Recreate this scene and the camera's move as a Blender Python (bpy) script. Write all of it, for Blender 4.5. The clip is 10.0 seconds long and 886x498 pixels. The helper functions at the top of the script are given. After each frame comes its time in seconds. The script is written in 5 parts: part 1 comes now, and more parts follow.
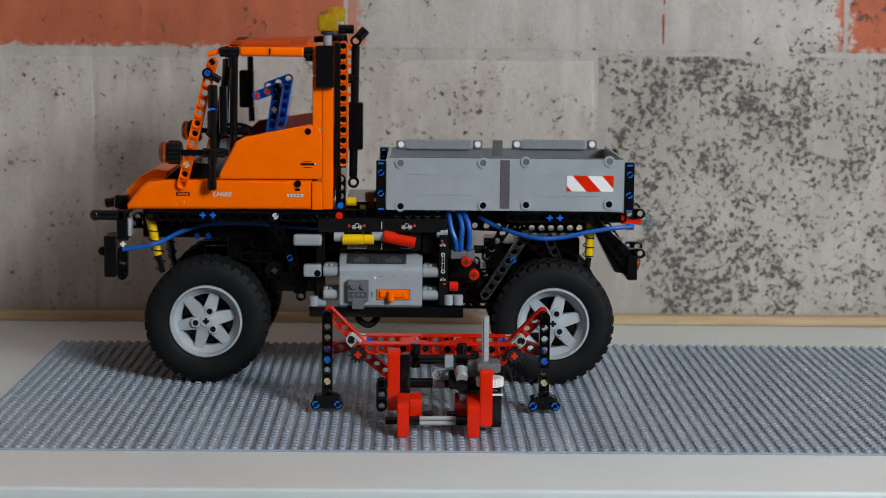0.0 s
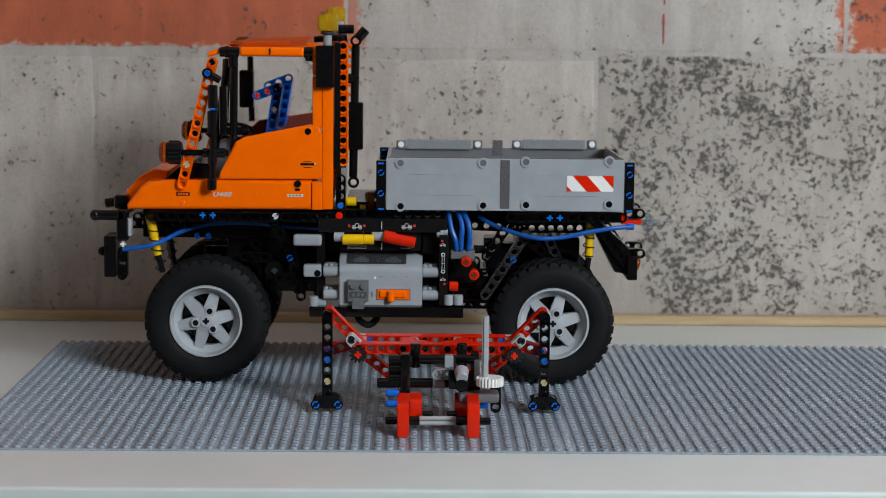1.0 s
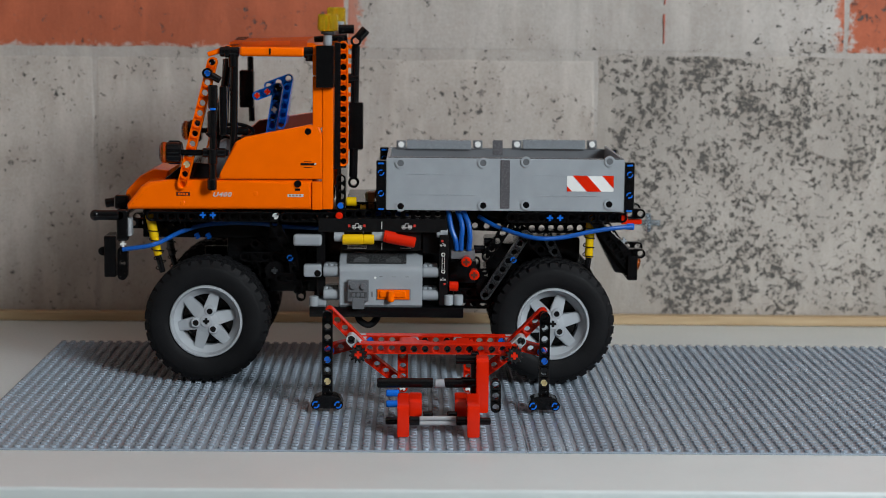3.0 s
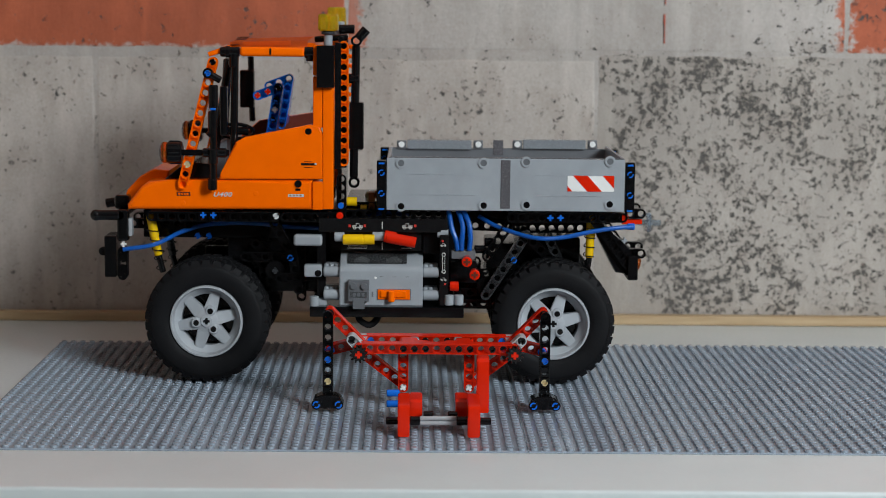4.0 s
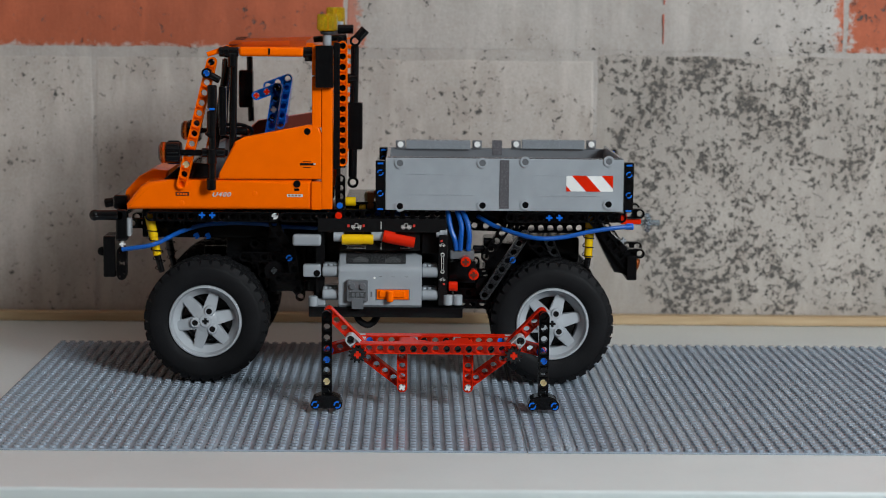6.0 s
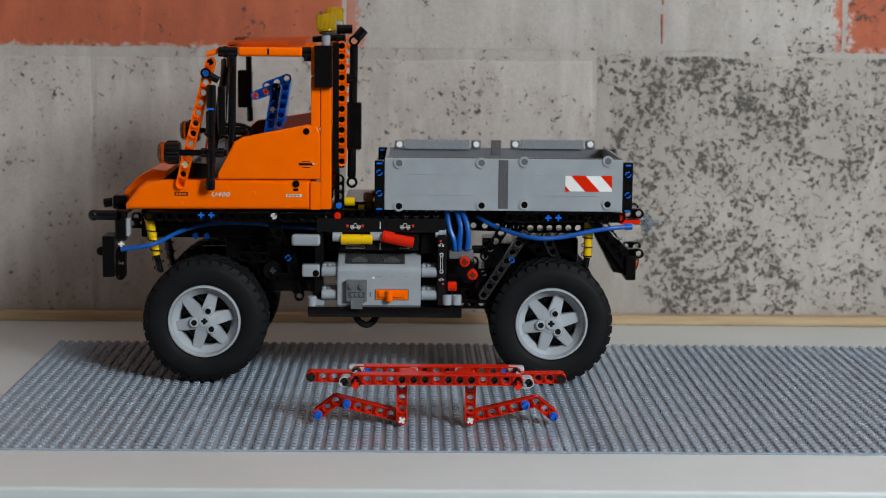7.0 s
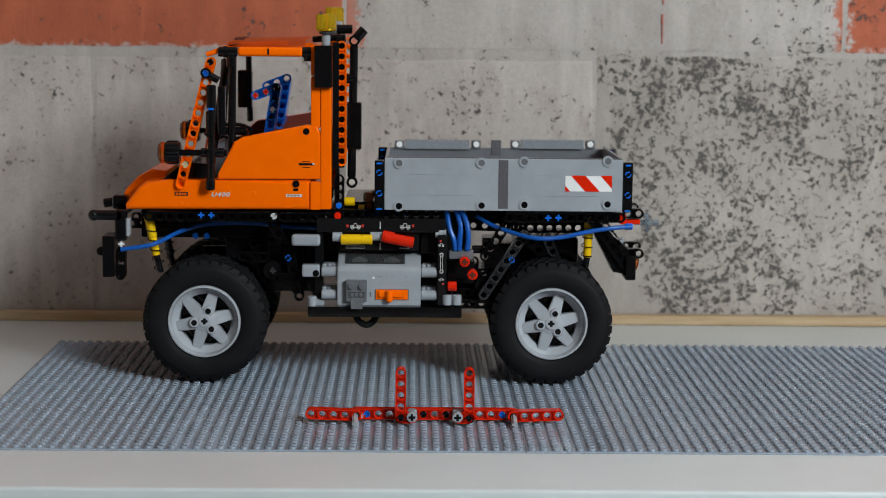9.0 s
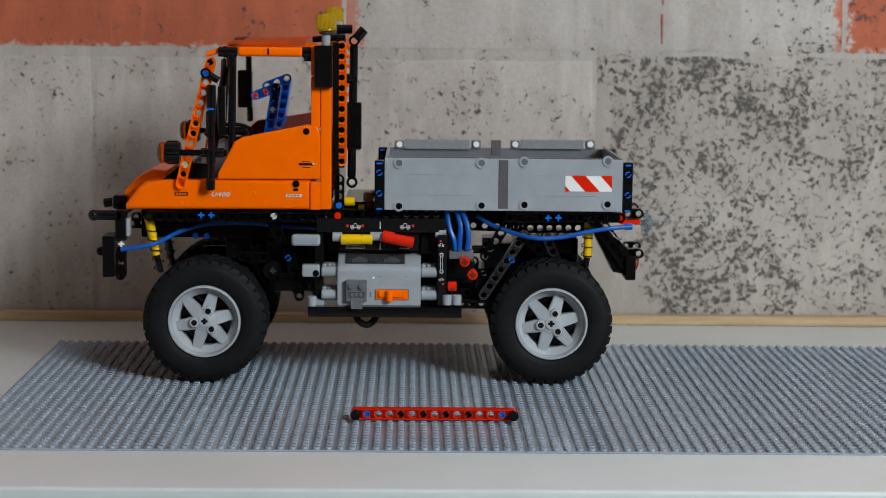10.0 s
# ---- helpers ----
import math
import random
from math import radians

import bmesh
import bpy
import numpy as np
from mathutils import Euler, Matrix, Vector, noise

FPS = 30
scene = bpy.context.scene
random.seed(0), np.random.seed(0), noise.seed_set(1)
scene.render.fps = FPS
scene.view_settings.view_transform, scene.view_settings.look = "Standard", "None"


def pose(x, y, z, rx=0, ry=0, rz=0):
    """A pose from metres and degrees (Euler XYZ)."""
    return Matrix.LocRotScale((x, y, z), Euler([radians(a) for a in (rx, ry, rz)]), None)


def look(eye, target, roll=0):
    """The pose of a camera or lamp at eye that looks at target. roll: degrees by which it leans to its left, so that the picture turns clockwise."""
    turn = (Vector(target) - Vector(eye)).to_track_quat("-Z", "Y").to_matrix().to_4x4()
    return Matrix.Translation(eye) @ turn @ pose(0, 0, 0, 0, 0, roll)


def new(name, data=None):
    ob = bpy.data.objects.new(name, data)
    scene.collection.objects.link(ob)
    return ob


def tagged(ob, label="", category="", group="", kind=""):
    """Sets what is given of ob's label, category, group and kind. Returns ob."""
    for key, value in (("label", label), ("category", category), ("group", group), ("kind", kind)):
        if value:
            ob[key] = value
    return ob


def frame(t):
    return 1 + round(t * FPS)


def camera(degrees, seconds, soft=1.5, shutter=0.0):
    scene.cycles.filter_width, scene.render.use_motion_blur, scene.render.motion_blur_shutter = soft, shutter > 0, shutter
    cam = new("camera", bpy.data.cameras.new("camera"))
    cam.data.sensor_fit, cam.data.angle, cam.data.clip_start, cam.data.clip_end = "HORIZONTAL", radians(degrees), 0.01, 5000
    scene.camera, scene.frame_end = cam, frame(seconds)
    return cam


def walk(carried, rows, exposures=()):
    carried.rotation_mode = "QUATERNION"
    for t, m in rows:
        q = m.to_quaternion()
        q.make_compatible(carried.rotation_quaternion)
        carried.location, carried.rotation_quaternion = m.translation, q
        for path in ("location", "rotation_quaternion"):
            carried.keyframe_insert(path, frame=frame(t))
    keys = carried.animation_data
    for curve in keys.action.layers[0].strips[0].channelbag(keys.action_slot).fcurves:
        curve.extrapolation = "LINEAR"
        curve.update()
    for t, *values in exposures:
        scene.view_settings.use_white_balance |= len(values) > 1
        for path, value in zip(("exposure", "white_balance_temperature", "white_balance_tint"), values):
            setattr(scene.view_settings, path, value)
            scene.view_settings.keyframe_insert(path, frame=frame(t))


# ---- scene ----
cam = camera(27.2, 10.0, soft=0.6)
cam.data.dof.use_dof, cam.data.dof.focus_distance, cam.data.dof.aperture_fstop = True, 1.33, 10.0
PATH = [
    (0.0, (-0.078, -1.191, 0.297), (-0.0447, 0.791, 0.031), 0.6),
    (2.7, (-0.078, -1.191, 0.297), (-0.0447, 0.791, 0.031), 0.6),
    (3.8, (-0.078, -1.191, 0.297), (-0.0453, 0.791, 0.031), 0.6),
    (5.4, (-0.078, -1.191, 0.297), (-0.0453, 0.791, 0.031), 0.6),
    (5.7, (-0.078, -1.191, 0.297), (-0.0448, 0.791, 0.031), 0.6),
    (6.8, (-0.078, -1.191, 0.297), (-0.0430, 0.791, 0.031), 0.6),
    (10.0, (-0.078, -1.191, 0.297), (-0.0430, 0.791, 0.031), 0.6),
]
walk(cam, [(t, look(eye, target, roll)) for t, eye, target, roll in PATH])

# ---- light ----
world = bpy.data.worlds.new("sky")
scene.world = world
world.use_nodes = True
sky = world.node_tree.nodes.new("ShaderNodeTexSky")
sky.sky_type, sky.sun_disc = "NISHITA", False
sky.sun_elevation, sky.sun_rotation = radians(35), radians(120)
world.node_tree.nodes["Background"].inputs["Strength"].default_value = 0.1
world.node_tree.links.new(sky.outputs["Color"], world.node_tree.nodes["Background"].inputs["Color"])
scene.view_settings.exposure = 0.0


def window_lamp(x, y, z, tx, ty, tz, w, h, watts, colour):
    data = bpy.data.lights.new("window_light", "AREA")
    data.shape, data.size, data.size_y, data.energy, data.color = "RECTANGLE", w, h, watts, colour
    ob = new("window_light", data)
    ob.matrix_world = look((x, y, z), (tx, ty, tz))
    return ob


LAMP = window_lamp(1.90, -2.47, 1.68, 1.90, 0.0, 1.68, 1.00, 1.10, 148, (0.875, 0.96, 1.0))

# ---- materials ----
def mat_new(name):
    m = bpy.data.materials.new(name)
    m.use_nodes = True
    nt = m.node_tree
    return m, nt, nt.nodes["Principled BSDF"]


def nd(nt, kind, **kw):
    n = nt.nodes.new(kind)
    for k, v in kw.items():
        n.inputs[k.replace("_", " ")].default_value = v
    return n


def ramp(nt, src, a, b, ca, cb):
    r = nt.nodes.new("ShaderNodeValToRGB")
    r.color_ramp.elements[0].position, r.color_ramp.elements[1].position = a, b
    r.color_ramp.elements[0].color, r.color_ramp.elements[1].color = (*ca, 1), (*cb, 1)
    nt.links.new(src, r.inputs["Fac"])
    return r


def mix(nt, fac, a, b):
    n = nt.nodes.new("ShaderNodeMix")
    n.data_type = "RGBA"
    for i, v in ((0, fac), (6, a), (7, b)):
        if isinstance(v, bpy.types.NodeSocket):
            nt.links.new(v, n.inputs[i])
        else:
            n.inputs[i].default_value = v if i == 0 else (*v, 1)
    return n.outputs[2]


def noise_at(nt, coord, scale, detail=4, rough=0.55):
    n = nd(nt, "ShaderNodeTexNoise", Scale=scale, Detail=detail, Roughness=rough)
    nt.links.new(coord, n.inputs["Vector"])
    return n.outputs["Fac"]


def bump(nt, bsdf, height, strength, dist):
    b = nd(nt, "ShaderNodeBump", Strength=strength, Distance=dist)
    nt.links.new(height, b.inputs["Height"])
    nt.links.new(b.outputs["Normal"], bsdf.inputs["Normal"])


def plastic(name, col, rough=0.28, vary=0.06, wave=0.02, spec=0.5):
    """Moulded plastic: slight cloudiness, fine scuffs in the gloss, hardly any relief."""
    m, nt, b = mat_new(name)
    co = nt.nodes.new("ShaderNodeTexCoord").outputs["Object"]
    f = noise_at(nt, co, 60, 3)
    lo = tuple(c * (1 - vary) for c in col)
    hi = tuple(min(1, c * (1 + vary)) for c in col)
    nt.links.new(ramp(nt, f, 0.3, 0.7, lo, hi).outputs["Color"], b.inputs["Base Color"])
    g = noise_at(nt, co, 700, 4, 0.7)
    r = ramp(nt, g, 0.3, 0.75, (rough * 0.8,) * 3, (min(1, rough * 1.35),) * 3)
    nt.links.new(r.outputs["Color"], b.inputs["Roughness"])
    b.inputs["Specular IOR Level"].default_value = spec
    bump(nt, b, f, wave, 0.001)
    return m


ORANGE = plastic("orange_plastic", (0.98, 0.142, 0.0003), 0.2, 0.04, 0.02, 0.17)
BLACK = plastic("black_plastic", (0.0045, 0.0045, 0.005), 0.15, 0.06, 0.02, 0.4)
RED = plastic("red_plastic", (0.66, 0.018, 0.003), 0.15, 0.05, 0.02, 0.28)
BLUE = plastic("blue_plastic", (0.007, 0.135, 0.62), 0.17)
GREY = plastic("light_bluish_grey_plastic", (0.315, 0.338, 0.362), 0.22)
PALEGREY = plastic("pale_grey_plastic", (0.46, 0.475, 0.49), 0.22)
RAILGREY = plastic("mid_bluish_grey_plastic", (0.21, 0.226, 0.245), 0.25)
SEAMGREY = plastic("seam_grey_plastic", (0.10, 0.096, 0.104), 0.25)
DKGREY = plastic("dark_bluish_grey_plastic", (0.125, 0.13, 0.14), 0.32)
WHITE = plastic("white_plastic", (0.78, 0.78, 0.76), 0.3)
YELLOW = plastic("yellow_plastic", (0.82, 0.50, 0.004), 0.18)
TAN = plastic("tan_plastic", (0.62, 0.50, 0.27), 0.3)
PLATE = plastic("bluish_grey_baseplate", (0.285, 0.333, 0.39), 0.13, 0.08, 0.03, 0.4)
RUBBER = plastic("tyre_rubber", (0.008, 0.008, 0.009), 0.6, 0.2, 0.1, 0.12)
STEEL = plastic("silvery_grey_plastic", (0.37, 0.38, 0.395), 0.2)
RIM = plastic("wheel_grey_plastic", (0.375, 0.395, 0.42), 0.2)
# dark red of bushes and badge; on the far door, orange in shade
DARKRED_SHADE = plastic("dark_red_and_shaded_orange", (0.11, 0.018, 0.008), 0.35)
CHARCOAL = plastic("charcoal_plastic", (0.032, 0.034, 0.037), 0.25)
LABELGREY = plastic("label_grey", (0.075, 0.077, 0.08), 0.25)
LABELMARK = plastic("label_mark", (0.16, 0.163, 0.167), 0.25)
HOSE = plastic("blue_pneumatic_hose", (0.003, 0.085, 0.38), 0.3)
STICKER = plastic("black_sticker", (0.007, 0.007, 0.0075), 0.2)
INK = plastic("grey_print", (0.55, 0.55, 0.53), 0.4)
DKRED = plastic("red_print", (0.55, 0.03, 0.02), 0.4)
BROWN = plastic("faded_print", (0.30, 0.10, 0.02), 0.4)


def clear(name, col):
    m, nt, b = mat_new(name)
    b.inputs["Base Color"].default_value = (*col, 1)
    b.inputs["Roughness"].default_value = 0.06
    b.inputs["IOR"].default_value = 1.5
    b.inputs["Transmission Weight"].default_value = 0.85
    return m


AMBER = clear("clear_yellow_plastic", (0.98, 0.80, 0.03))
LAMPORANGE = clear("clear_orange_plastic", (0.95, 0.22, 0.03))
CLEAR = clear("clear_plastic", (0.85, 0.88, 0.9))
CLEARBLUE = clear("clear_pale_grey_rubber", (0.55, 0.62, 0.68))


def wall_paint(name, col, pit_amount, pit_scale, other=None, spill=(), thin=None, lean=0.0, fade=0.0, bare=((0.02, 0.018, 0.018), (0.125, 0.112, 0.104))):
    """Painted rough concrete block: paint film over an open-pored surface, with unpainted grey pits.
    other: a second paint, brushed over where a spill (axis, place, way, span) says, with a ragged edge.
    thin: (from, to, amount) in x, a stretch along which the paint film gets thicker again, leaning with height.
    fade: how much the film thickens towards the far end of the block."""
    m, nt, b = mat_new(name)
    co = nt.nodes.new("ShaderNodeTexCoord").outputs["Object"]
    big = noise_at(nt, co, 6.0, 4)
    mid = noise_at(nt, co, pit_scale * 0.15, 3, 0.6)
    fine = noise_at(nt, co, pit_scale, 4, 0.66)
    tiny = noise_at(nt, co, pit_scale * 2.4, 3, 0.6)
    grain = noise_at(nt, co, 420, 4, 0.7)
    rag = noise_at(nt, co, 55, 5, 0.7)
    flow = nd(nt, "ShaderNodeMapping")
    flow.inputs["Scale"].default_value = (1, 1, 0.22)
    nt.links.new(co, flow.inputs["Vector"])
    streak = noise_at(nt, flow.outputs["Vector"], 60, 4, 0.6)
    sep = nt.nodes.new("ShaderNodeSeparateXYZ")
    nt.links.new(co, sep.inputs[0])

    def madd(a, k, c):
        n = nt.nodes.new("ShaderNodeMath")
        n.operation = "MULTIPLY_ADD"
        n.inputs[1].default_value = k
        nt.links.new(a, n.inputs[0])
        nt.links.new(c, n.inputs[2])
        return n.outputs[0]

    def span_of(value, lo, hi, a, c):
        n = nt.nodes.new("ShaderNodeMapRange")
        for key, v in (("From Min", lo), ("From Max", hi), ("To Min", a), ("To Max", c)):
            n.inputs[key].default_value = v
        nt.links.new(value, n.inputs["Value"])
        return n.outputs["Result"]

    depth = madd(mid, 0.40, fine)
    depth = madd(tiny, 0.16, depth)
    if thin:
        depth = madd(span_of(madd(mid, 0.05, madd(sep.outputs["Z"], lean, sep.outputs["X"])), thin[0], thin[1], 1, 0), thin[2], depth)
    if fade:
        depth = madd(span_of(sep.outputs["X"], 0.14, 0.34, 0, 1), fade, depth)
    pits = ramp(nt, depth, pit_amount - 0.035, pit_amount + 0.075, (0, 0, 0), (1, 1, 1)).outputs["Color"]
    tint = ramp(nt, big, 0.28, 0.72, tuple(c * 0.78 for c in col), tuple(c * 1.1 for c in col)).outputs["Color"]
    tint = mix(nt, ramp(nt, tiny, 0.3, 0.75, (0.0,) * 3, (0.5,) * 3).outputs["Color"], tint, tuple(c * k for c, k in zip(col, (0.66, 0.62, 0.58))))
    for axis, place, way, span in spill:
        edge = madd(fine, span * 0.7, madd(rag, span * 0.6, sep.outputs[axis]))
        mask = span_of(edge, place + span * 0.65 - 0.003, place + span * 0.65 + 0.003, *((1, 0) if way < 0 else (0, 1)))
        tint = mix(nt, mask, tint, other)
    # thin, dirty film and thick, whiter brush marks
    dirt = ramp(nt, mid, 0.42, 0.72, (0, 0, 0), (0.55, 0.55, 0.55)).outputs["Color"]
    film = mix(nt, dirt, tint, mix(nt, 0.6, tint, tuple(c * k for c, k in zip(col, (0.55, 0.47, 0.39)))))
    marks = ramp(nt, streak, 0.46, 0.7, (0, 0, 0), (0.5, 0.5, 0.5)).outputs["Color"]
    film = mix(nt, marks, film, mix(nt, 0.45, tint, tuple(min(0.8, c * 1.55) for c in col)))
    pit = mix(nt, grain, *bare)
    nt.links.new(mix(nt, pits, film, pit), b.inputs["Base Color"])
    b.inputs["Roughness"].default_value = 0.72
    h = madd(fine, 0.45, mix(nt, pits, (1, 1, 1), (0, 0, 0)))
    bump(nt, b, madd(streak, 0.7, h), 0.6, 0.0018)
    return m


OLD_WHITE, TERRA = (0.462, 0.412, 0.374), (0.455, 0.108, 0.046)
WALL_SPARSE = wall_paint("white_painted_block", OLD_WHITE, 0.925, 165)
WALL_MID = wall_paint("thinly_painted_block", (0.455, 0.413, 0.382), 0.985, 170, TERRA, (("X", -0.128, -1, 0.05), ("X", 0.314, 1, 0.05)), (0.314, 0.235, 0.10))
WALL_DENSE = wall_paint("pitted_painted_block", (0.405, 0.361, 0.323), 0.797, 200, thin=(0.165, 0.185, -0.25), lean=0.28, fade=-0.055, bare=((0.025, 0.022, 0.02), (0.14, 0.124, 0.11)))
WALL_ORANGE = wall_paint("terracotta_painted_block", TERRA, 0.945, 150, OLD_WHITE, (("Z", 0.2550, -1, 0.03),))
WALL_EDGE = wall_paint("ragged_terracotta_block", TERRA, 0.95, 130, OLD_WHITE, (("X", 0.325, -1, 0.06), ("Z", 0.2550, -1, 0.03)), (0.345, 0.30, 0.05))
MORTAR = wall_paint("painted_mortar", (0.43, 0.39, 0.36), 0.93, 140)
# warm pale tone of the unseen left wall, reflects fill light
FILL_PLASTER = wall_paint("pale_fill_plaster", (0.48, 0.43, 0.36), 1.2, 60)
# tone of the unseen ceiling, set pale to bounce light downwards
CEILING_WHITE = wall_paint("white_ceiling_paint", (0.62, 0.63, 0.64), 1.2, 60)
# dark tone for unseen floor and walls, keeps reflections and fill low
PLASTER = wall_paint("room_plaster", (0.13, 0.13, 0.127), 1.2, 60)


def table_paint():
    m, nt, b = mat_new("white_table_laminate")
    co = nt.nodes.new("ShaderNodeTexCoord").outputs["Object"]
    f = noise_at(nt, co, 7, 4)
    nt.links.new(ramp(nt, f, 0.3, 0.7, (0.575, 0.62, 0.615), (0.645, 0.69, 0.69)).outputs["Color"], b.inputs["Base Color"])
    g = noise_at(nt, co, 300, 3)
    nt.links.new(ramp(nt, g, 0.3, 0.7, (0.28,) * 3, (0.42,) * 3).outputs["Color"], b.inputs["Roughness"])
    bump(nt, b, g, 0.03, 0.0004)
    return m


def wood():
    m, nt, b = mat_new("raw_pine")
    co = nt.nodes.new("ShaderNodeTexCoord")
    mp = nd(nt, "ShaderNodeMapping")
    mp.inputs["Scale"].default_value = (6, 60, 90)
    nt.links.new(co.outputs["Object"], mp.inputs["Vector"])
    f = noise_at(nt, mp.outputs["Vector"], 2.0, 5)
    nt.links.new(ramp(nt, f, 0.3, 0.75, (0.36, 0.235, 0.12), (0.50, 0.365, 0.22)).outputs["Color"], b.inputs["Base Color"])
    b.inputs["Roughness"].default_value = 0.6
    bump(nt, b, f, 0.2, 0.001)
    return m


TABLE, WOOD = table_paint(), wood()


# ---- mesh helpers (millimetres) ----
BASE = {}


def thing(name, x, y, z, label, category, group="", kind=""):
    ob = new(name)
    ob.location = (x / 1000, y / 1000, z / 1000)
    ob.empty_display_size = 0.02
    BASE[ob.name] = Vector((x, y, z))
    return tagged(ob, label, category, group, kind)


def finish(bm, mat, smooth=30):
    """The mesh of a bmesh in millimetres, in metres."""
    bmesh.ops.scale(bm, vec=(0.001,) * 3, verts=bm.verts)
    bmesh.ops.recalc_face_normals(bm, faces=bm.faces)
    me = bpy.data.meshes.new("mesh")
    bm.to_mesh(me)
    bm.free()
    for m in mat if isinstance(mat, (list, tuple)) else [mat]:
        me.materials.append(m)
    if smooth:
        me.shade_smooth()
        me.set_sharp_from_angle(angle=radians(smooth))
    return me


def part(name, bm, mat, parent, label="", smooth=30):
    """One mesh under a thing or a part; bm in world millimetres."""
    top = parent
    while top.parent:
        top = top.parent
    bmesh.ops.translate(bm, vec=-BASE.get(top.name, Vector((0, 0, 0))), verts=bm.verts)
    ob = new(name, finish(bm, mat, smooth))
    ob.parent = parent
    if smooth and len(ob.data.polygons) < 3000:
        wn = ob.modifiers.new("normals", "WEIGHTED_NORMAL")
        wn.keep_sharp, wn.weight = True, 100
    return tagged(ob, label)


def solo(name, bm, mat, label, category, group="", kind="", smooth=30):
    ob = new(name, finish(bm, mat, smooth))
    return tagged(ob, label, category, group, kind)


def B():
    return bmesh.new()


def box(bm, x0, x1, y0, y1, z0, z1, bev=0.4, seg=1):
    vs = [bm.verts.new(v) for v in ((x0, y0, z0), (x1, y0, z0), (x1, y1, z0), (x0, y1, z0), (x0, y0, z1), (x1, y0, z1), (x1, y1, z1), (x0, y1, z1))]
    fs = [bm.faces.new([vs[i] for i in f]) for f in ((0, 3, 2, 1), (4, 5, 6, 7), (0, 1, 5, 4), (1, 2, 6, 5), (2, 3, 7, 6), (3, 0, 4, 7))]
    if bev:
        bmesh.ops.bevel(bm, geom=list({e for f in fs for e in f.edges}), offset=min(bev, abs(x1 - x0) / 3, abs(y1 - y0) / 3, abs(z1 - z0) / 3), segments=seg, affect="EDGES", profile=0.5)
    return bm


def poly(bm, pts, y0, y1, bev=0.5, seg=2):
    """A plate of outline pts (x, z), from y0 to y1."""
    a = [bm.verts.new((x, y0, z)) for x, z in pts]
    b = [bm.verts.new((x, y1, z)) for x, z in pts]
    n = len(pts)
    fa, fb = bm.faces.new(a), bm.faces.new(b[::-1])
    for i in range(n):
        bm.faces.new((a[i], b[i], b[(i + 1) % n], a[(i + 1) % n]))
    if bev:
        bmesh.ops.bevel(bm, geom=list(fa.edges) + list(fb.edges), offset=bev, segments=seg, affect="EDGES", profile=0.5)
    return bm


def cyl(bm, p0, p1, r0, r1=None, n=20, bev=0.0):
    p0, p1 = Vector(p0), Vector(p1)
    d = p1 - p0
    q = d.to_track_quat("Z", "Y").to_matrix()
    r1 = r0 if r1 is None else r1
    rows = [(0, r0), (1, r1)] if not bev else [(0, r0 - bev), (bev / d.length, r0), (1 - bev / d.length, r1), (1, r1 - bev)]
    loops = [[bm.verts.new(p0 + d * s + q @ Vector((r * math.cos(2 * math.pi * k / n), r * math.sin(2 * math.pi * k / n), 0))) for k in range(n)] for s, r in rows]
    for a, b in zip(loops, loops[1:]):
        for k in range(n):
            bm.faces.new((a[k], a[(k + 1) % n], b[(k + 1) % n], b[k]))
    bm.faces.new(loops[0][::-1])
    bm.faces.new(loops[-1])
    return bm


def lathe(bm, c, profile, n=48, closed=True):
    """Turn a profile of (radius, y) round an axle along y through c."""
    c = Vector(c)
    loops = [[bm.verts.new(c + Vector((r * math.cos(2 * math.pi * k / n), y, r * math.sin(2 * math.pi * k / n)))) for k in range(n)] for r, y in profile]
    pairs = list(zip(loops, loops[1:])) + ([(loops[-1], loops[0])] if closed else [])
    for a, b in pairs:
        for k in range(n):
            bm.faces.new((a[k], a[(k + 1) % n], b[(k + 1) % n], b[k]))
    return bm


def smooth_path(pts, steps=8):
    """Catmull-Rom points through pts."""
    p = [Vector(v) for v in pts]
    p = [2 * p[0] - p[1]] + p + [2 * p[-1] - p[-2]]
    out = []
    for i in range(1, len(p) - 2):
        for s in range(steps):
            t = s / steps
            out.append(0.5 * (2 * p[i] + (p[i + 1] - p[i - 1]) * t + (2 * p[i - 1] - 5 * p[i] + 4 * p[i + 1] - p[i + 2]) * t * t + (3 * p[i] - p[i - 1] - 3 * p[i + 1] + p[i + 2]) * t ** 3))
    return out + [p[-2]]


def tube(bm, pts, r, n=10, steps=8):
    path = smooth_path(pts, steps)
    last = None
    for i, p in enumerate(path):
        d = (path[min(i + 1, len(path) - 1)] - path[max(i - 1, 0)]).normalized()
        side = d.cross(Vector((0.13, 0.97, 0.2))).normalized()
        up = side.cross(d)
        loop = [bm.verts.new(p + r * (math.cos(2 * math.pi * k / n) * side + math.sin(2 * math.pi * k / n) * up)) for k in range(n)]
        if last:
            for k in range(n):
                bm.faces.new((last[k], last[(k + 1) % n], loop[(k + 1) % n], loop[k]))
        else:
            bm.faces.new(loop[::-1])
        last = loop
    bm.faces.new(last)
    return bm


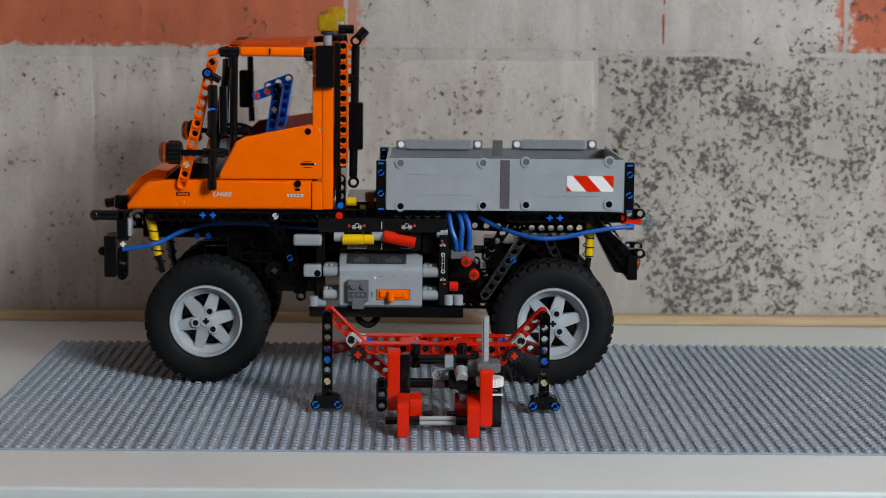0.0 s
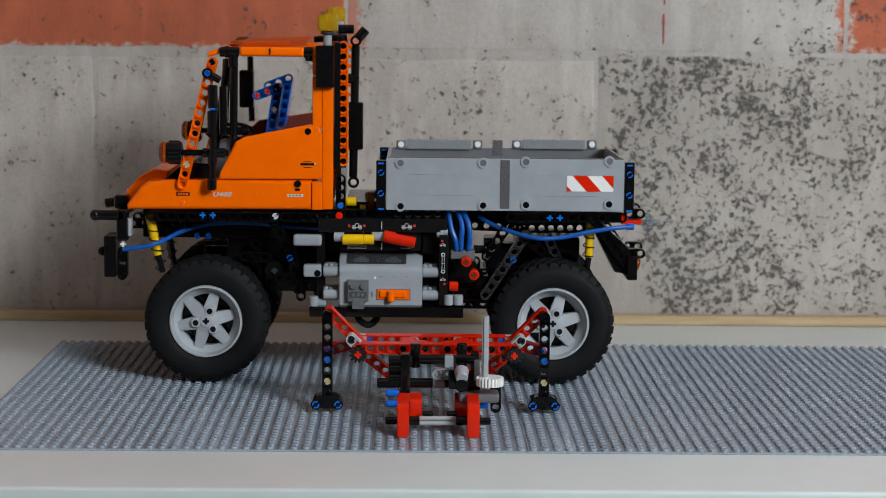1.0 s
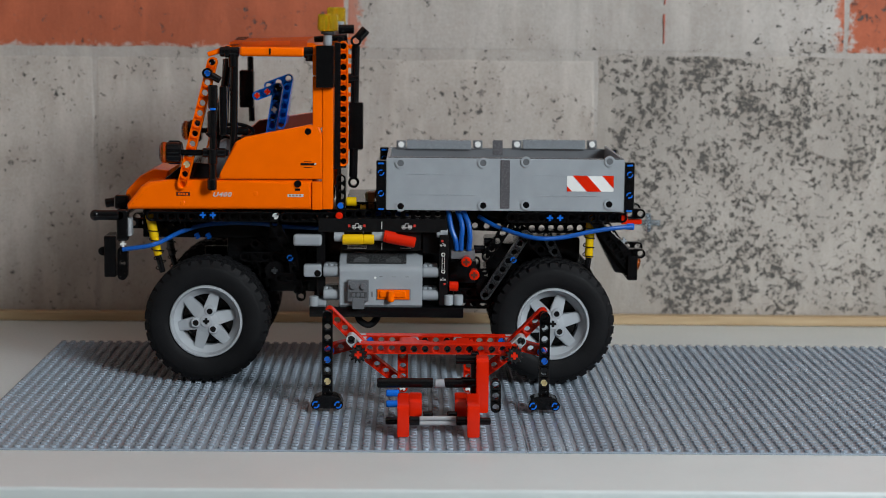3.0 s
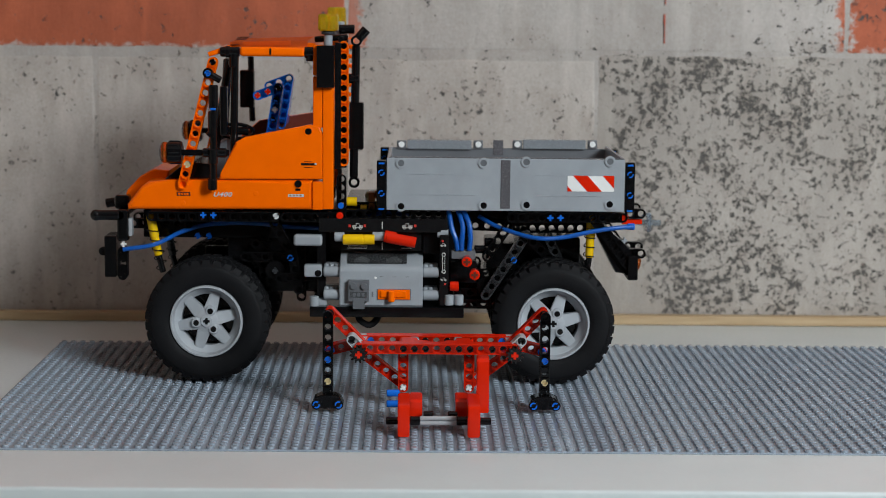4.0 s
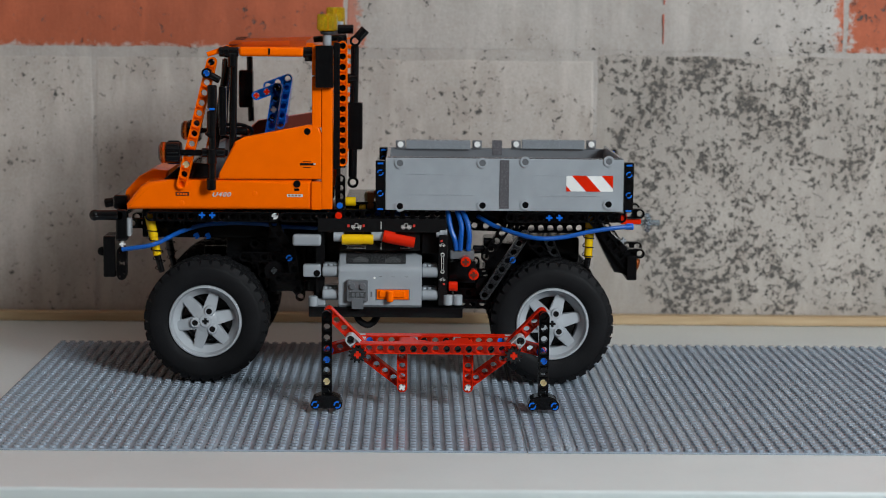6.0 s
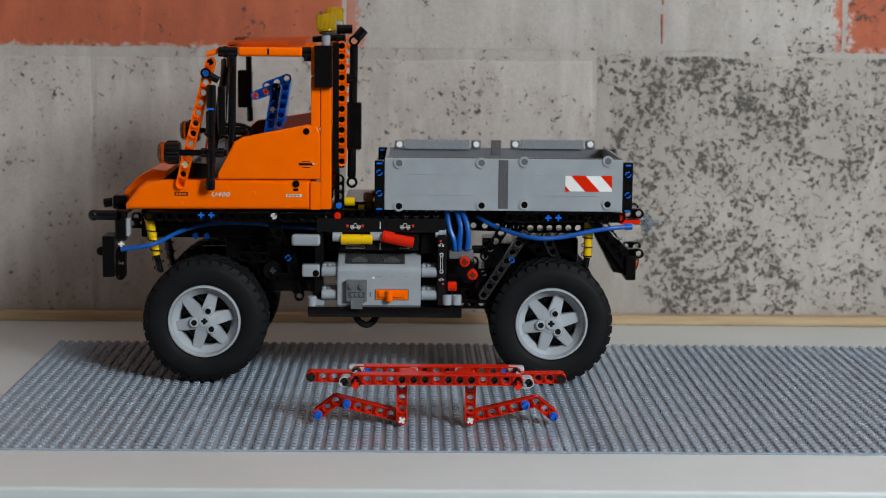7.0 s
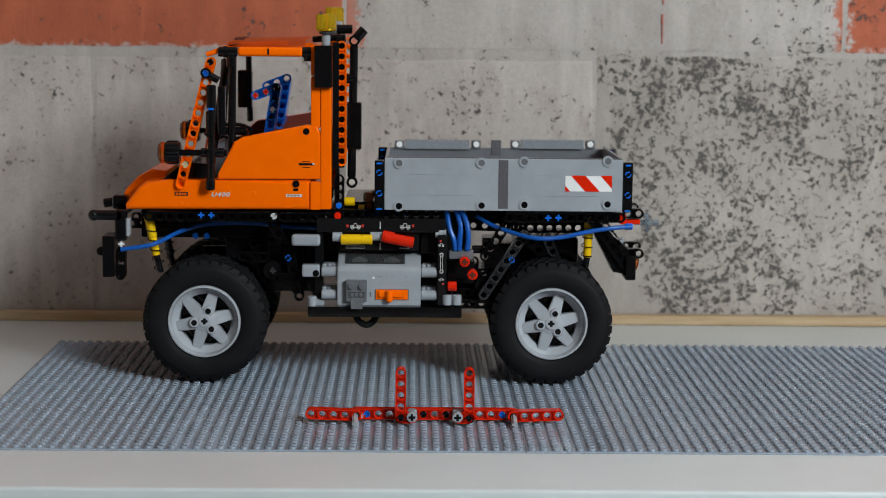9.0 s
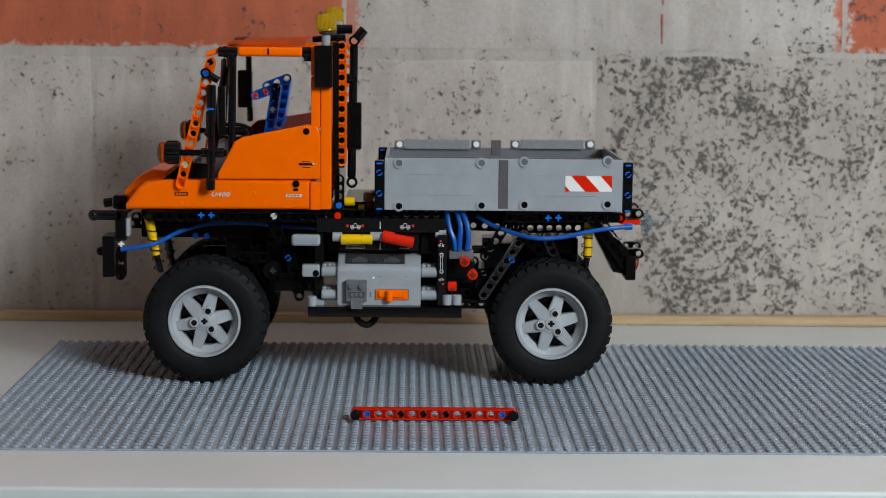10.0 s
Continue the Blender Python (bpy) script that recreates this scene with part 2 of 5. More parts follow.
def holes(bm, n, m, thick=7.8, pitch=8.0, N=16):
    """A straight liftarm of n holes along +x, front face at y = 0, moved by the matrix m (millimetres)."""
    hw = 3.75
    for i in range(n):
        def outer(a, w):
            c, s = math.cos(a), math.sin(a)
            corner = abs(abs(c) - abs(s)) < 1e-6
            if (i == 0 and c < 1e-6) or (i == n - 1 and c > -1e-6):
                return (w * c, w * s)
            if corner:
                return (math.copysign(pitch / 2, c), math.copysign(w, s))
            k = min(pitch / 2 / max(abs(c), 1e-6), w / max(abs(s), 1e-6))
            return (k * c, k * s)
        def rim(a, r):
            return (r * math.cos(a), max(-3.05, min(3.05, r * math.sin(a))))
        rows = []
        for k in range(N):
            a = 2 * math.pi * k / N
            o = outer(a, hw)
            f = (o[0], max(-3.05, min(3.05, o[1])))
            if (i == 0 and math.cos(a) < -1e-6) or (i == n - 1 and math.cos(a) > 1e-6):
                f = rim(a, 3.5)
            rows.append([(o, 0.0), (f, 0.0), (f, 1.5), (rim(a, 3.5), 1.5), (rim(a, 3.5), 0.0), (rim(a, 3.05), 0.0), (rim(a, 3.05), 0.8), ((2.42 * math.cos(a), 2.42 * math.sin(a)), 0.8)])
        chain = []
        for k in range(N):
            front = [bm.verts.new(m @ Vector((i * pitch + p[0], y, p[1]))) for p, y in rows[k]]
            back = [bm.verts.new(m @ Vector((i * pitch + p[0], thick - y, p[1]))) for p, y in rows[k][::-1]]
            chain.append(front + back)
        L = len(chain[0])
        for k in range(N):
            a, b = chain[k], chain[(k + 1) % N]
            inner = sum(abs(abs(rows[q % N][0][0][0]) - pitch / 2) < 1e-4 and abs(rows[q % N][0][0][1]) < hw + 1e-4 for q in (k, k + 1)) == 2
            for j in range(L - 1 if inner else L):
                bm.faces.new((a[j], b[j], b[(j + 1) % L], a[(j + 1) % L]))
    bmesh.ops.remove_doubles(bm, verts=bm.verts[:], dist=0.004)
    return bm


def arm(bm, x, z, y, n, deg=0, thick=7.8):
    """A liftarm of n holes from (x, z), front at y, running deg degrees up from +x."""
    return holes(bm, n, Matrix.Translation((x, y, z)) @ Matrix.Rotation(radians(-deg), 4, "Y"), thick)


def arm_between(bm, x0, z0, x1, z1, y, thick=7.8):
    """A liftarm whose first and last holes lie at the two places."""
    d = math.hypot(x1 - x0, z1 - z0)
    n = max(2, round(d / 8) + 1)
    deg = math.degrees(math.atan2(z1 - z0, x1 - x0))
    m = Matrix.Translation((x0, y, z0)) @ Matrix.Rotation(radians(-deg), 4, "Y")
    return holes(bm, n, m, thick, d / (n - 1))


def pin(bm, x, z, y, depth=4.0, r=2.4):
    """The split end of a connector pin in a hole whose face is at y."""
    n = 9
    for side in (0, 1):
        ring = []
        for k in range(n):
            a = math.pi * side + math.pi * (0.12 + 0.76 * k / (n - 1)) + 0.6
            ring.append([bm.verts.new((x + rr * math.cos(a), yy, z + rr * math.sin(a))) for rr, yy in ((r, y + depth), (r, y - 0.1), (1.6, y - 0.1), (1.6, y + depth))])
        for a, b in zip(ring, ring[1:]):
            for j in range(3):
                bm.faces.new((a[j], b[j], b[j + 1], a[j + 1]))
        bm.faces.new(ring[0])
        bm.faces.new(ring[-1][::-1])
    cyl(bm, (x, y + 2.2, z), (x, y + depth, z), 1.7, n=10)
    return bm


def cross(bm, x, z, y0, y1, r=2.3, w=0.9, rot=0.0):
    """A cross axle along y."""
    pts = [(w, w), (w, r), (-w, r), (-w, w), (-r, w), (-r, -w), (-w, -w), (-w, -r), (w, -r), (w, -w), (r, -w), (r, w)]
    c, s = math.cos(rot), math.sin(rot)
    return poly(bm, [(x + a * c - b * s, z + a * s + b * c) for a, b in pts], y0, y1, 0)


def cross_bar(bm, p0, p1, r=2.3, w=0.9):
    """A cross axle between two places."""
    p0, p1 = Vector(p0), Vector(p1)
    q = (p1 - p0).to_track_quat("Z", "Y").to_matrix()
    pts = [(w, w), (w, r), (-w, r), (-w, w), (-r, w), (-r, -w), (-w, -w), (-w, -r), (w, -r), (w, -w), (r, -w), (r, w)]
    a = [bm.verts.new(p0 + q @ Vector((u, v, 0))) for u, v in pts]
    b = [bm.verts.new(p1 + q @ Vector((u, v, 0))) for u, v in pts]
    bm.faces.new(a[::-1])
    bm.faces.new(b)
    for i in range(12):
        bm.faces.new((a[i], a[(i + 1) % 12], b[(i + 1) % 12], b[i]))
    return bm


def gear(bm, x, z, y0, y1, r, teeth, root=0.84):
    pts = []
    for k in range(teeth):
        for f, s in ((0.0, root), (0.25, 1.0), (0.5, 1.0), (0.75, root)):
            a = 2 * math.pi * (k + f) / teeth
            pts.append((x + r * s * math.cos(a), z + r * s * math.sin(a)))
    return poly(bm, pts, y0, y1, 0.3, 1)


# ---- the table, the wall, the room ----
def setting(name, bm, mat, label, smooth=30):
    return solo(name, bm, mat, label, "", "", "structure", smooth)


bm = B()
box(bm, -900, 900, -93, 505, -28, 0, 2.5, 3)
tabletop = setting("table_top", bm, TABLE, "white laminated table top with a rounded front edge")
bm = B()
box(bm, -900, 900, -70, 490, -760, -28.5, 1)
setting("table_base", bm, TABLE, "plain white panels under the table top")

# the back wall leans a little across the table
WALL_Y = 508.0
wall = new("wall_back")
tagged(wall, "rough concrete block wall with peeling white and terracotta paint", "", "", "structure")
bm = B()
box(bm, -1760, 3060, WALL_Y + 1.2, WALL_Y + 120, -760, 2400, 0)
part("mortar", bm, MORTAR, wall, "pale painted mortar joints")


def block(x0, x1, z0, z1, mat, seed):
    """A concrete block with worn, uneven edges."""
    random.seed(seed)
    bm = B()
    nx, nz = 24, 12
    grid = []
    for j in range(nz + 1):
        row = []
        for i in range(nx + 1):
            x = x0 if i == 0 else x1 if i == nx else x0 + 3 + (x1 - x0 - 6) * (i - 1) / (nx - 2)
            z = z0 if j == 0 else z1 if j == nz else z0 + 3 + (z1 - z0 - 6) * (j - 1) / (nz - 2)
            near = min(x - x0, x1 - x, z - z0, z1 - z)
            y = WALL_Y + (1.6 if near < 1 else 0) + 0.8 * noise.noise((x * 0.02, z * 0.02, seed)) + 0.5 * random.random()
            if near < 1:
                x += 1.3 * noise.noise((z * 0.05, seed, 3)) if 0 < j < nz else 0
                z += 1.3 * noise.noise((x * 0.05, seed, 7)) if 0 < i < nx else 0
            row.append(bm.verts.new((x, y, z)))
        grid.append(row)
    for j in range(nz):
        for i in range(nx):
            bm.faces.new((grid[j][i], grid[j][i + 1], grid[j + 1][i + 1], grid[j + 1][i]))
    rim = [grid[0][i] for i in range(nx)] + [grid[j][nx] for j in range(nz)] + [grid[nz][i] for i in range(nx, 0, -1)] + [grid[j][0] for j in range(nz, 0, -1)]
    back = [bm.verts.new((v.co.x, WALL_Y + 30, v.co.z)) for v in rim]
    for k in range(len(rim)):
        bm.faces.new((rim[k], back[k], back[(k + 1) % len(rim)], rim[(k + 1) % len(rim)]))
    return part("block", bm, mat, wall, "", 50)


J = 1.6
TOP = 251.7
X1, X2 = -372.4, 90.2
W2 = X2 - X1
for row in range(-3, 9):
    z0, z1 = TOP - 245 + row * 252, TOP + row * 252
    z0 -= 5 if row == 1 else 0
    shift = 0 if row % 2 == 0 else W2 / 2
    for k in range(-4, 7):
        x0 = X1 + k * W2 + shift + J / 2
        if x0 > 2900 or x0 + W2 < -1650:
            continue
        if row == 0:
            m = WALL_DENSE if k >= 1 else WALL_SPARSE
        elif row == 1:
            m = WALL_MID if k == 0 else WALL_EDGE if k == 1 else WALL_ORANGE
        else:
            m = WALL_ORANGE if row > 1 else WALL_SPARSE
        block(x0, x0 + W2 - J, z0, z1 - (5.5 if row == 0 and k < 1 else 0), m, row * 17 + k)

bm = B()
random.seed(4)
for k in range(14):
    zk = 262 + k * 9
    if k % 5 == 3:
        continue
    box(bm, 152 + 1.2 * random.random() - zk * 0.02 + 5, 153.0 + 1.4 * random.random() - zk * 0.02 + 5, WALL_Y - 0.9, WALL_Y + 0.5, zk, zk + 9, 0)
part("paint_run", bm, plastic("red_paint", (0.45, 0.09, 0.05), 0.6), wall, "thin red paint run down a block")

# the pine batten at the back of the table
bm = B()
box(bm, -880, 880, 496, 507.5, 0.2, 9, 0.8)
setting("batten", bm, WOOD, "thin raw pine batten along the foot of the wall")

# unseen room added around, toned to shape the bounce, its window behind the camera
def room_panel(name, x0, x1, y0, y1, z0, z1, mat, label):
    bm = B()
    box(bm, x0, x1, y0, y1, z0, z1, 0)
    return setting(name, bm, mat, label)


room_panel("floor", -1700, 3000, -2500, 640, -800, -760, PLASTER, "unseen grey floor under the table, toned to cut bounce")
room_panel("ceiling", -1700, 3000, -2500, 640, 2400, 2460, CEILING_WHITE, "unseen white ceiling added for fill from above")
# left wall acts as a reflector for the truck's left side
room_panel("wall_left", -1760, -1700, -2500, 640, -760, 2400, FILL_PLASTER, "unseen plain side wall, toned to set the bounce light")
room_panel("wall_right", 3000, 3060, -2500, 640, -760, 2400, PLASTER, "unseen plain side wall, toned to set the bounce light")
bm = B()
for x0, x1, z0, z1 in ((-1760, 1390, -760, 2400), (2410, 3060, -760, 2400), (1390, 2410, -760, 1120), (1390, 2410, 2240, 2400)):
    box(bm, x0, x1, -2560, -2500, z0, z1, 0)
setting("wall_front", bm, PLASTER, "unseen dark wall with a window opening, toned to cut bounce")

# ---- base plates ----
def baseplate(x0, y0, label):
    ob = thing("baseplate", x0 + 192, y0 + 192, 0, label, "building plate", "base plates")
    bm = B()
    box(bm, x0 + 0.05, x0 + 383.95, y0, y0 + 384, 0.1, 1.3, 0.3)
    part("sheet", bm, PLATE, ob)
    n, r = 12, 2.45
    verts, faces = [], []
    for i in range(48):
        for j in range(48):
            cx, cy = x0 + 4 + 8 * i - (x0 + 192), y0 + 4 + 8 * j - (y0 + 192)
            b = len(verts)
            for rr, z in ((r, 1.3), (r, 2.85), (r - 0.15, 3.0)):
                verts += [((cx + rr * math.cos(2 * math.pi * k / n)) / 1000, (cy + rr * math.sin(2 * math.pi * k / n)) / 1000, z / 1000) for k in range(n)]
            for lv in (0, n):
                faces += [(b + lv + k, b + lv + (k + 1) % n, b + lv + n + (k + 1) % n, b + lv + n + k) for k in range(n)]
            faces.append(tuple(b + 2 * n + k for k in range(n)))
    me = bpy.data.meshes.new("studs")
    me.from_pydata(verts, [], faces)
    me.materials.append(PLATE)
    me.shade_smooth()
    me.set_sharp_from_angle(angle=radians(30))
    s = new("studs", me)
    s.parent = ob
    tagged(s, kind="stuff")
    return ob


baseplate(-384.15, 0, "bluish grey studded plastic base plate lying on the white table")
baseplate(0.15, 0, "bluish grey studded base plate butted against its twin")


# ---- the truck ----
truck = thing("toy_truck", -104, 290, 3, "orange and grey plastic brick truck with big black tyres", "toy truck")
Y0 = 212.0      # near side of the body
Y1 = 372.0      # far side
AXLE_Z = 51.0
FX, RX = -237.5, 31.5


def wheel(cx, y_out, side):
    """A fat cross-country tyre on a six-spoked grey rim. side -1: outer face towards the viewer."""
    s = -side
    c = (cx, y_out, AXLE_Z)
    w = 44.0
    bm = B()
    prof = [(28, 6), (28.5, 2.2), (30, 0.9), (33, 0.1), (37, -0.3), (41, 0.1), (44.0, 1.4), (45.8, 3.6), (46.4, 6.5), (46.6, 22), (46.4, 37.5), (45.8, 40.4), (44, 42.6), (41, 43.8), (31, 43), (28, 38)]
    lathe(bm, c, [(r, s * y) for r, y in prof], 64)
    hub = B()
    lathe(hub, c, [(1.0, s * 9), (6.5, s * 9), (7.2, s * 10), (7.2, s * 30), (1.0, s * 30)], 32)
    root = part("wheel", hub, RIM, truck, "big grey wheel with a black treaded tyre")
    part("tyre", bm, RUBBER, root, "black rubber tyre with blocky tread")
    # tread: two staggered rows of shoulder lugs and a middle row
    bm = B()
    n = 34
    for k in range(n):
        for row, (ya, yb, off, ra, rb) in enumerate(((0.9, 12, 0.0, 43.6, 47.6), (12.5, 22, 0.5, 45, 48.0), (22, 31.5, 0.0, 45, 48.0), (32, 43.1, 0.5, 43.6, 47.6))):
            a = 2 * math.pi * (k + off) / n
            half = 3.3 if row in (0, 3) else 2.7
            m = Matrix.Translation(c) @ Matrix.Rotation(a, 4, "Y")
            out = [(-half, ra), (half, ra), (half * 0.86, rb), (-half * 0.86, rb)]
            edge = 2.6 if row in (0, 3) else 0.3
            va, vb = [], []
            for x, z in out:
                top = z > ra + 1
                y_a, y_b = ya, yb
                if top and row == 0:
                    y_a += edge
                if top and row == 3:
                    y_b -= edge
                va.append(bm.verts.new(m @ Vector((x, s * y_a, z))))
                vb.append(bm.verts.new(m @ Vector((x + 1.2, s * y_b, z))))
            bm.faces.new(va)
            bm.faces.new(vb[::-1])
            for q in range(4):
                bm.faces.new((va[q], vb[q], vb[(q + 1) % 4], va[(q + 1) % 4]))
    part("tread", bm, RUBBER, root, "rows of chunky rubber lugs")
    # rim: outer lip, deep well, spokes
    bm = B()
    lathe(bm, c, [(28.3, s * 1.6), (27.8, s * 0.6), (26.6, s * 0.4), (26.1, s * 1.1), (25.2, s * 5.5), (20.4, s * 10.5), (20.0, s * 13), (20.0, s * 30), (28.3, s * 30)], 64)
    part("rim", bm, RIM, root, "light grey rim with a raised lip")
    for k in range(6):
        bm = B()
        a = 2 * math.pi * k / 6 + radians(13)
        ca, sa = math.cos(a), math.sin(a)
        pts = [(4.0, -4.4), (10, -5.0), (24.6, -3.6), (24.6, 3.6), (10, 5.0), (4.0, 4.4)]
        va = [bm.verts.new((cx + u * ca - v * sa, y_out + s * (3.0 + 0.22 * u), AXLE_Z + u * sa + v * ca)) for u, v in pts]
        vb = [bm.verts.new((cx + u * ca - v * sa, y_out + s * 12.5, AXLE_Z + u * sa + v * ca)) for u, v in pts]
        f = bm.faces.new(va)
        bm.faces.new(vb[::-1])
        for q in range(6):
            bm.faces.new((va[q], vb[q], vb[(q + 1) % 6], va[(q + 1) % 6]))
        bmesh.ops.bevel(bm, geom=list(f.edges), offset=0.6, segments=2, affect="EDGES")
        part("spoke", bm, RIM, root)
    bm = B()
    lathe(bm, c, [(0.05, s * 2.7), (4.3, s * 2.7), (4.7, s * 3.0), (5.0, s * 3.6), (8.4, s * 4.5), (9.4, s * 5.4), (9.4, s * 11), (0.05, s * 11)], 36)
    part("hub_cap", bm, RIM, root)
    bm = B()
    cross(bm, cx, AXLE_Z, y_out + s * 2.5, y_out + s * 9, 2.5, 1.0)
    part("axle_end", bm, BLACK, root, "black cross axle end")
    for k in range(3):
        a = 2 * math.pi * k / 3 + radians(70)
        bm = B()
        px, pz = cx + 8.2 * math.cos(a), AXLE_Z + 8.2 * math.sin(a)
        lathe(bm, (px, y_out, pz), [(4.0, s * 3.9), (3.4, s * 3.2), (2.3, s * 3.1), (2.3, s * 7), (4.6, s * 7)], 18)
        part("pin_boss", bm, RIM, root)
        bm = B()
        cyl(bm, (px, y_out + s * 3.25, pz), (px, y_out + s * 7, pz), 2.28, n=16)
        part("pin", bm, BLACK, root)
    # dark drum behind the spokes
    bm = B()
    cyl(bm, (cx, y_out + s * 19, AXLE_Z), (cx, y_out + s * 30, AXLE_Z), 19.9, n=36)
    part("drum", bm, BLACK, root, "dark hub drum behind the spokes")


for cx in (FX, RX):
    wheel(cx, 207, -1)
    wheel(cx, 376, 1)


def arm_part(name, x0, z0, x1, z1, y, mat, label=""):
    bm = B()
    arm_between(bm, x0, z0, x1, z1, y)
    return part(name, bm, mat, truck, label)


def pins(points, y, mat, parent=None, name="pin"):
    for x, z in points:
        bm = B()
        pin(bm, x, z, y)
        part(name, bm, mat, parent or truck)


def slab(name, pts, y0, y1, mat, label="", bev=0.6, parent=None):
    bm = B()
    poly(bm, pts, y0, y1, bev, 4 if bev > 1.2 else 2)
    return part(name, bm, mat, parent or truck, label)


def brick(name, x0, z0, x1, z1, y0, y1, mat, label="", bev=0.5, parent=None):
    bm = B()
    box(bm, min(x0, x1), max(x0, x1), y0, y1, min(z0, z1), max(z0, z1), bev, 2)
    return part(name, bm, mat, parent or truck, label)


# -- load bed --
bed = brick("load_bed", -98.8, 139.1, 85.6, 142.9, Y0 + 4, Y1 - 22, GREY, "grey load bed with four raised side walls")
BF, BB = 212.0, 346.0
brick("near_wall", -98.8, 138.6, 84.8, 179.1, BF, BF + 5, GREY, "grey panel side with round bosses", 0.8, bed)
# far panel is the same grey; its shade is put into the colour
brick("far_wall", -100.6, 138.6, 84.7, 176.6, BB, BB + 5, DKGREY, "inner side of the far panel, shade put into its grey", 0.8, bed)
for a, b in ((-83.6, 175.5), (-29.6, 183.1)), ((13.7, 176.4), (66.3, 184.0)):
    brick("rail", a[0], a[1], b[0], b[1], BB - 3, BB + 4.5, RAILGREY, "", 0.6, bed)
brick("end_wall", 82.6, 140.2, 84.7, 179.6, BF + 5, BB, GREY, "", 0.6, bed)
brick("end_wall", -98.8, 138.6, -96.0, 177.1, BF + 5, BB, GREY, "", 0.6, bed)
brick("seam_strip", -10.9, 140.4, -3.6, 178.0, BF - 0.5, BF + 3, SEAMGREY, "dark grey strip between the panels", 0.3, bed)
brick("seam_strip", -11.3, 170.8, -2.9, 183.2, BB - 0.5, BB + 5.5, SEAMGREY, "dark grey strip between the panels", 0.3, bed)
for x, z in ((-87.8, 175.0), (-24.4, 175.6), (8.6, 176.7), (73.0, 177.7), (-87.5, 141.8), (-23.9, 142.8), (9.2, 143.5), (73.3, 144.5)):
    bm = B()
    lathe(bm, (x, BF, z), [(4.2, -0.8), (3.2, -1.0), (2.5, -0.8), (2.5, 2.5), (4.2, 2.5)], 20)
    part("boss", bm, GREY, bed)
    bm = B()
    cyl(bm, (x, BF - 0.5, z), (x, BF + 2, z), 2.7, n=14)
    part("pin", bm, BLACK if z < 150 else DKGREY, bed)
for x, z in ((-88.3, 179.3), (-23.9, 179.9), (8.9, 180.2), (72.1, 180.7)):
    bm = B()
    box(bm, x - 4, x + 4, BB - 1.5, BB + 4, z - 4, z + 3.2, 0.8, 2)
    part("pin_holder", bm, DKGREY, bed)
    bm = B()
    cyl(bm, (x, BB - 3, z), (x, BB + 2, z), 2.5, n=16)
    part("pin", bm, WHITE, bed)
# fine dark lip with notches along the top of the near side
bm = B()
for k in range(45):
    xk = -97.0 + k * 4.05
    box(bm, xk, xk + (3.0 if k % 3 else 2.2), BF + 0.6, BF + 4.4, 178.8, 179.9, 0.1)
part("lip", bm, SEAMGREY, bed, "notched dark lip")
# grooves pressed along the panels
for x0, x1 in ((-81.7, -30.5), (15.6, 66.9)):
    for zz in (166.6, 150.9):
        brick("rib", x0, zz - 0.3, x1, zz + 0.3, BF - 0.3, BF + 1, GREY, "", 0.1, bed)
# corner posts of black beams with blue pins
for xa, xb, ys in ((-106.2, -99.3, BF + 0.5), (85.7, 92.2, BF + 0.5), (-105.4, -99.3, BB - 4), (86.1, 92.2, BB - 4)):
    cxp = (xa + xb) / 2
    bm = B()
    box(bm, cxp - 3.7, cxp + 3.7, ys, ys + 7.8, 138.2, 176.8, 0.8, 2)
    for zz in (151.5, 159.5, 167.5):
        lathe(bm, (cxp, ys, zz), [(3.3, -0.3), (2.7, -0.3), (2.7, 0.5), (3.3, 0.5)], 16)
    post = part("corner_post", bm, BLACK, bed, "black beam post with blue pins")
    pins([(cxp, 151.5), (cxp, 167.5)], ys - 0.3, BLUE, post)
    for zz in (139.4, 174.6):
        brick("blue_clip", cxp - 2.2, zz - 0.7, cxp + 2.2, zz + 0.7, ys - 0.4, ys + 2, BLUE, "", 0.2, post)
# hazard sticker: white strip with slanting red stripes
hx0, hz1 = 40.5, 166.6
hx1, hz0 = 76.5, 154.3
stick = brick("hazard_sticker", hx0, hz0, hx1, hz1, BF - 0.25, BF + 0.1, WHITE, "white sticker with slanting red hazard stripes", 0.05, bed)
def clipped(pts, x0, x1):
    """A polygon cut off at two upright lines."""
    for lim, sign in ((x0, 1), (x1, -1)):
        out = []
        for (ax_, az_), (bx_, bz_) in zip(pts, pts[1:] + pts[:1]):
            a_in, b_in = sign * (ax_ - lim) >= 0, sign * (bx_ - lim) >= 0
            if a_in:
                out.append((ax_, az_))
            if a_in != b_in:
                k = (lim - ax_) / (bx_ - ax_)
                out.append((lim, az_ + k * (bz_ - az_)))
        pts = out
    return pts


for k in range(-1, 2):
    wide = (hx1 - hx0) * 0.311
    xa = hx0 + (hx1 - hx0) * (0.117 + 0.633 * k)
    pts = clipped([(xa, hz1), (xa + wide, hz1), (xa + 2 * wide, hz0), (xa + wide, hz0)], hx0, hx1)
    if len(pts) > 2:
        slab("stripe", pts, BF - 0.4, BF - 0.2, RED, "", 0, stick)

# -- cab --
slab("door", [(-227.8, 161.1), (-226.0, 166.4), (-214.6, 189.9), (-207.3, 193.9), (-157.6, 203.8), (-150.2, 202.6), (-147.6, 195.7), (-147.6, 161.8)], Y0, Y0 + 8, ORANGE, "orange door panel with a raked top edge", 1.6)
slab("lower_side", [(-297.7, 137.4), (-298.1, 141.3), (-287.1, 155.4), (-280.1, 158.9), (-263.7, 160.4), (-155.8, 161.1), (-155.8, 138.2)], Y0 + 0.5, Y0 + 14, ORANGE, "orange lower side panel", 3.2)
